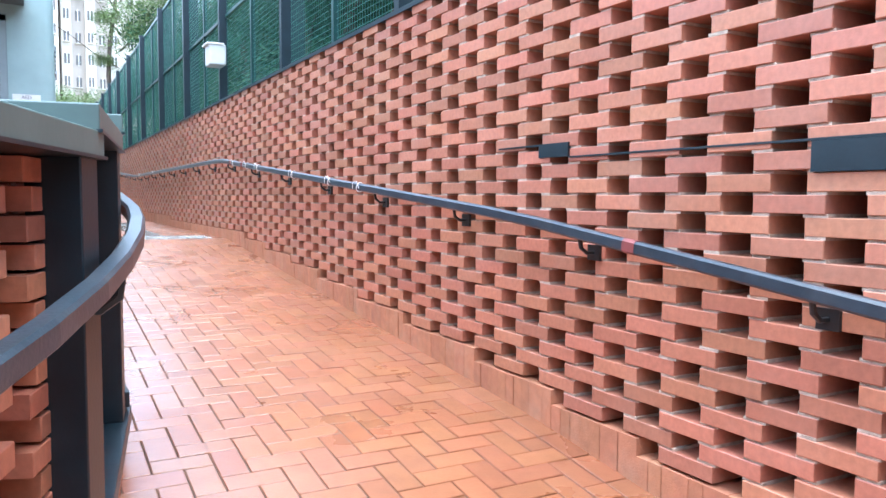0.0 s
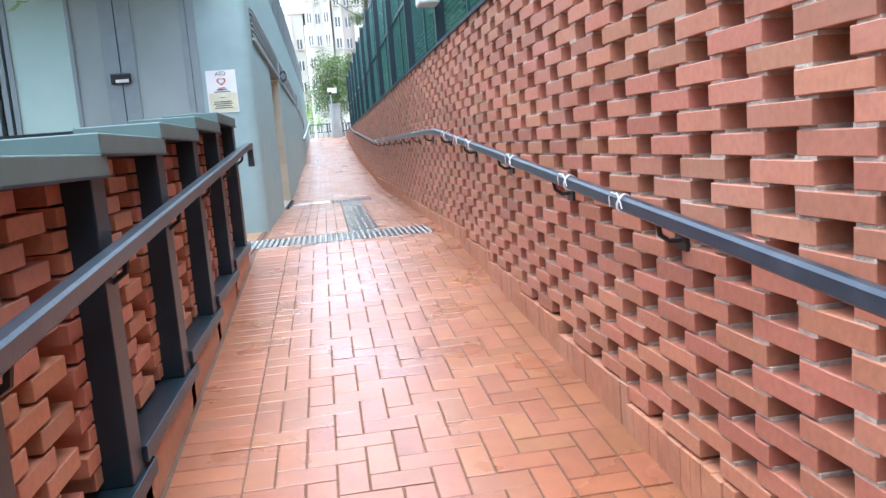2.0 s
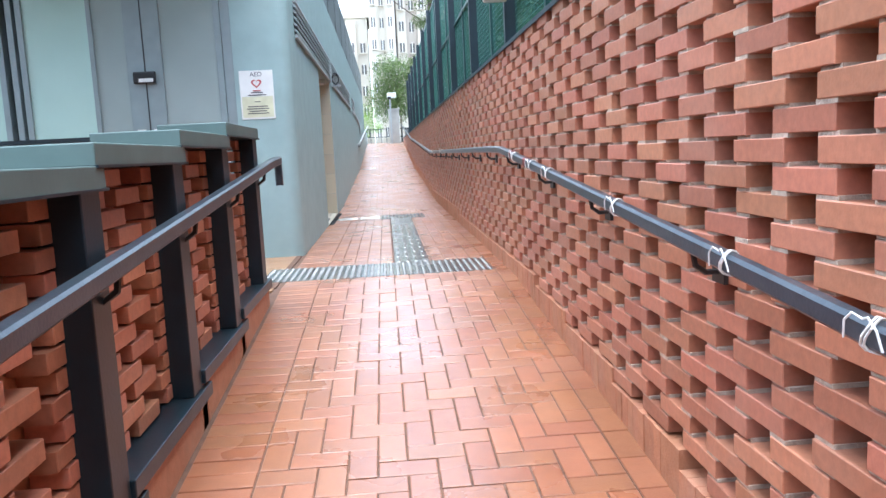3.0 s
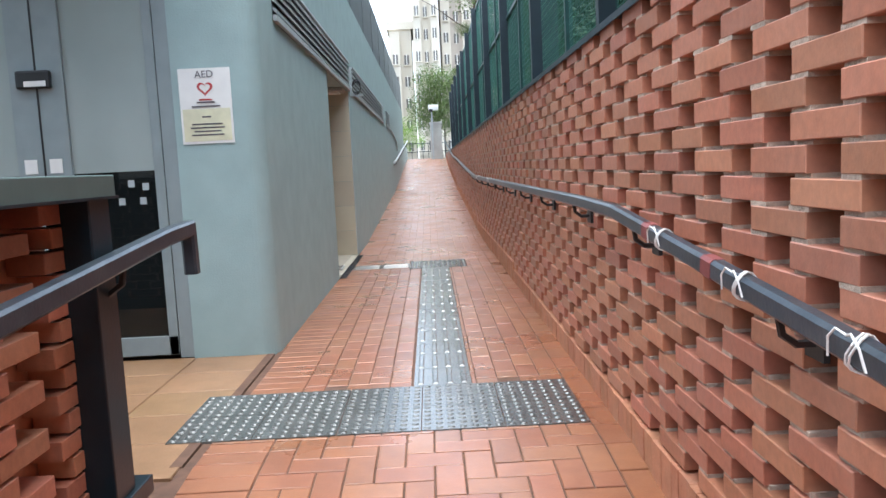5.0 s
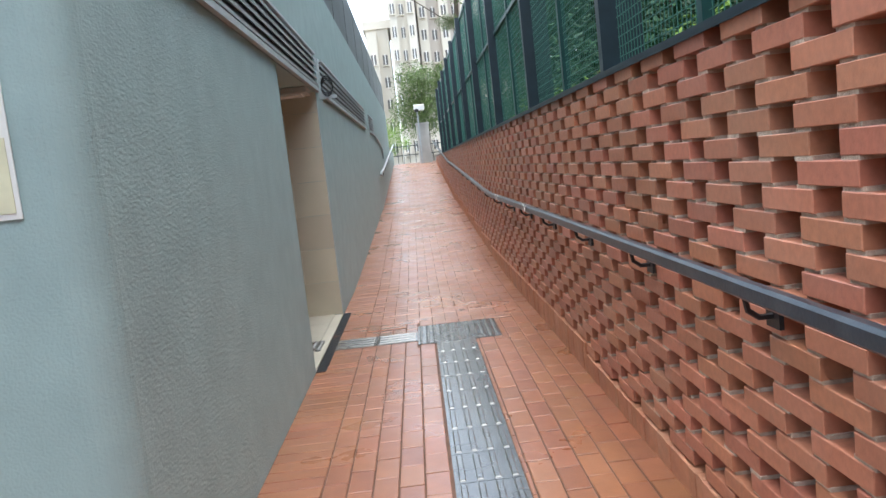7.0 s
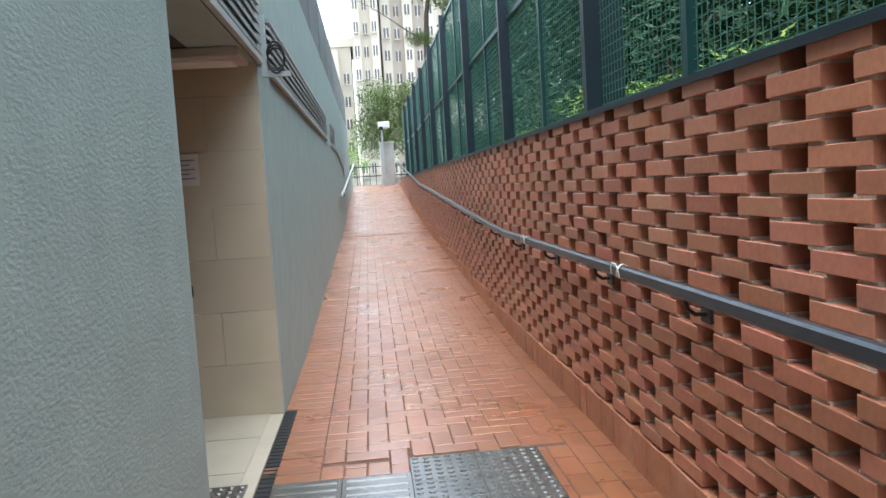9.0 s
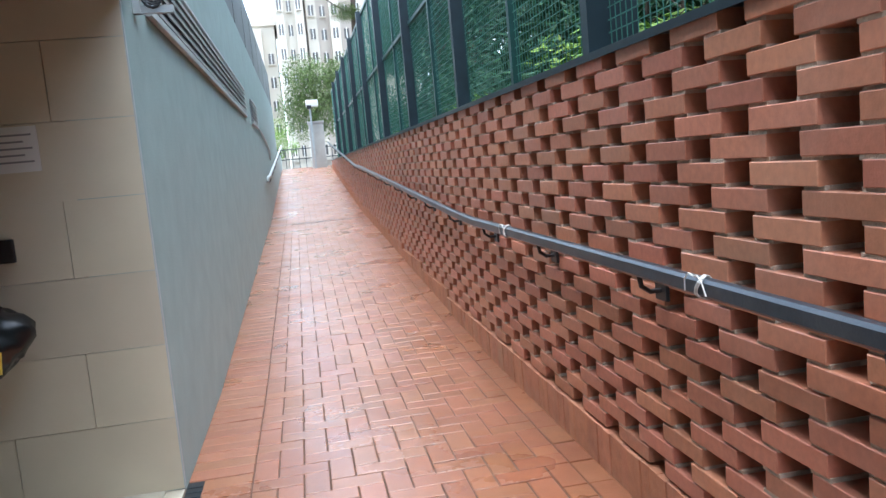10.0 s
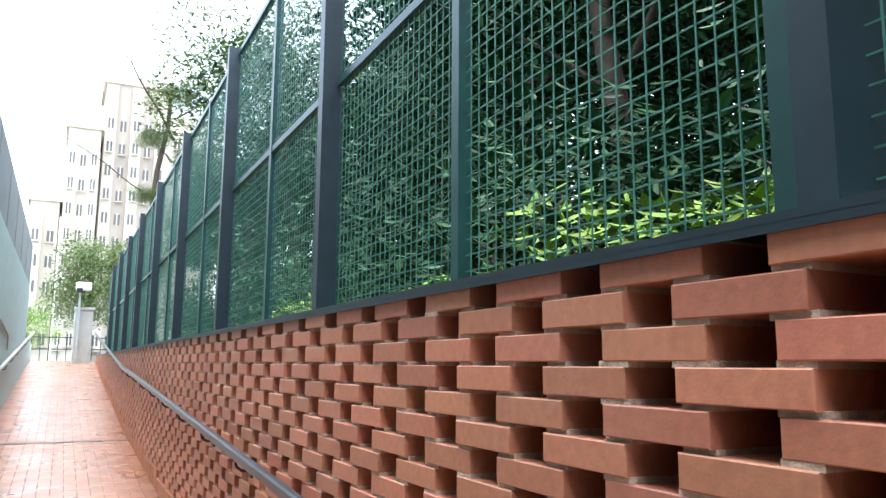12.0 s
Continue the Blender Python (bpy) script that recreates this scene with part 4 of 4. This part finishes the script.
def bank_z(x):
    return 0.0 if x < 1.4 else 0.0 + (x - 1.4) * 0.19


rp = random.Random(7)


def bush(x, y, me, s, label, dz=0.22):
    t = thing("bush", label, "bush", "bushes behind the fence", at=(x, y, bank_z(x) - 0.05))
    t.rotation_euler, t.scale = (0, 0, rp.uniform(0, 6)), (s, s, s)
    o = new("stems", stem)
    o.parent = t
    o = new("leaves", me)
    o.parent, o.location = t, (0, 0, dz)


def tree(x, y, z, s, cr, label, group="trees behind the fence", h=4.4):
    t = thing("tree", label, "tree", group, at=(x, y, z))
    t.rotation_euler, t.scale = (0, 0, rp.uniform(0, 6)), (s, s, s)
    o = new("trunk", rp.choice(trunks))
    o.parent = t
    o = new("crown", cr)
    o.parent, o.location = t, (0.2, 0.1, h)


for k in range(19):
    bush(rp.uniform(0.95, 1.3), -10.5 + k * 1.65 + rp.uniform(-0.4, 0.4), rp.choice(bush_a), rp.uniform(0.55, 0.9), "low bright green leafy bush behind the wire fence")
for k in range(26):
    bush(rp.uniform(1.9, 3.4), -11 + k * 1.3 + rp.uniform(-0.5, 0.5), rp.choice(bush_b), rp.uniform(0.8, 1.5), "dark green dense bush on the bank")
for k in range(20):
    bush(rp.uniform(4.2, 5.6), -12 + k * 1.9 + rp.uniform(-0.5, 0.5), rp.choice(bush_b), rp.uniform(1.5, 2.1), "dark green dense bush on the bank")
for k in range(15):
    x = rp.uniform(2.6, 4.2)
    tree(x, -12 + k * 2.5 + rp.uniform(-0.6, 0.6), bank_z(x) - 0.1, rp.uniform(0.75, 1.0), rp.choice(crown), "dark green broadleaf tree on the bank behind the fence", h=3.6)
for k in range(13):
    x = rp.uniform(5.5, 8.5)
    tree(x, -14 + k * 3.2, bank_z(x) - 0.1, rp.uniform(1.1, 1.5), rp.choice(crown), "tall dark tree further up the bank", h=3.2)
tree(0.0, 37.0, -0.2, 0.95, crown_big[0], "rounded olive street tree beyond the top of the ramp", "street trees", 3.7)
tree(2.0, 36.0, -0.2, 1.0, crown_big[1], "rounded olive street tree beyond the top of the ramp", "street trees", 3.4)
tree(-2.6, 46.0, -0.2, 0.75, leaf_bright_crown, "bright yellow-green street tree beyond the ramp", "street trees", 2.4)
tree(-3.7, -5.9, -1.56, 0.7, crown_b, "pale green tree overhanging the glazed front", "street trees", 4.5)
tree(1.9, 14.5, 0.2, 0.8, crown_b, "light green tree reaching over the fence top", "street trees", 6.3)
tall = thing("tree", "tall slender tree with sparse clumps of foliage", "tree", "street trees", at=(2.2, 32.0, 0.0))
part_trunk = new("trunk", trunk_mesh("trunk", 11.0, 0.17, 66, 6))
part_trunk.parent = tall
for k, (dx, dy, dz, sc) in enumerate(((0.5, 0.2, 10.6, 0.55), (-0.4, 0.0, 8.6, 0.38), (1.2, 0.3, 8.0, 0.5), (-0.5, 0.2, 6.3, 0.34), (1.0, -0.3, 5.6, 0.5))):
    o = new("foliage_clump", crown_b)
    o.parent, o.location, o.scale = tall, (dx, dy, dz), (sc, sc, sc * 0.7)
    o.rotation_euler = (0, 0, k * 1.3)

# ---- single bricks and pavers ----
me_b = bpy.data.meshes.new("brick")
me_b.from_pydata(BV, [], BF)
me_b.materials.append(M_BRICK)
for y, z, n in single:
    o = new("brick", me_b)
    o.parent, o.location = wall_e, (random.uniform(-0.003, 0.003), y + random.uniform(-0.003, 0.003), z)
for r in near:
    lx, ly = round(r[1] - r[0], 4), round(r[3] - r[2], 4)
    if (lx, ly) not in paver_cache:
        me = bpy.data.meshes.new("paver")
        v, f = paver_mesh(lx, ly)
        me.from_pydata(v, [], f)
        me.materials.append(M_PAVER)
        paver_cache[lx, ly] = me
    o = new("paver", paver_cache[lx, ly])
    cy = (r[2] + r[3]) / 2
    o.parent, o.location = floor, ((r[0] + r[1]) / 2, cy, zf(cy) + random.uniform(-0.0015, 0.0015))
    o.rotation_euler = (math.atan(slope(cy)), 0, 0)
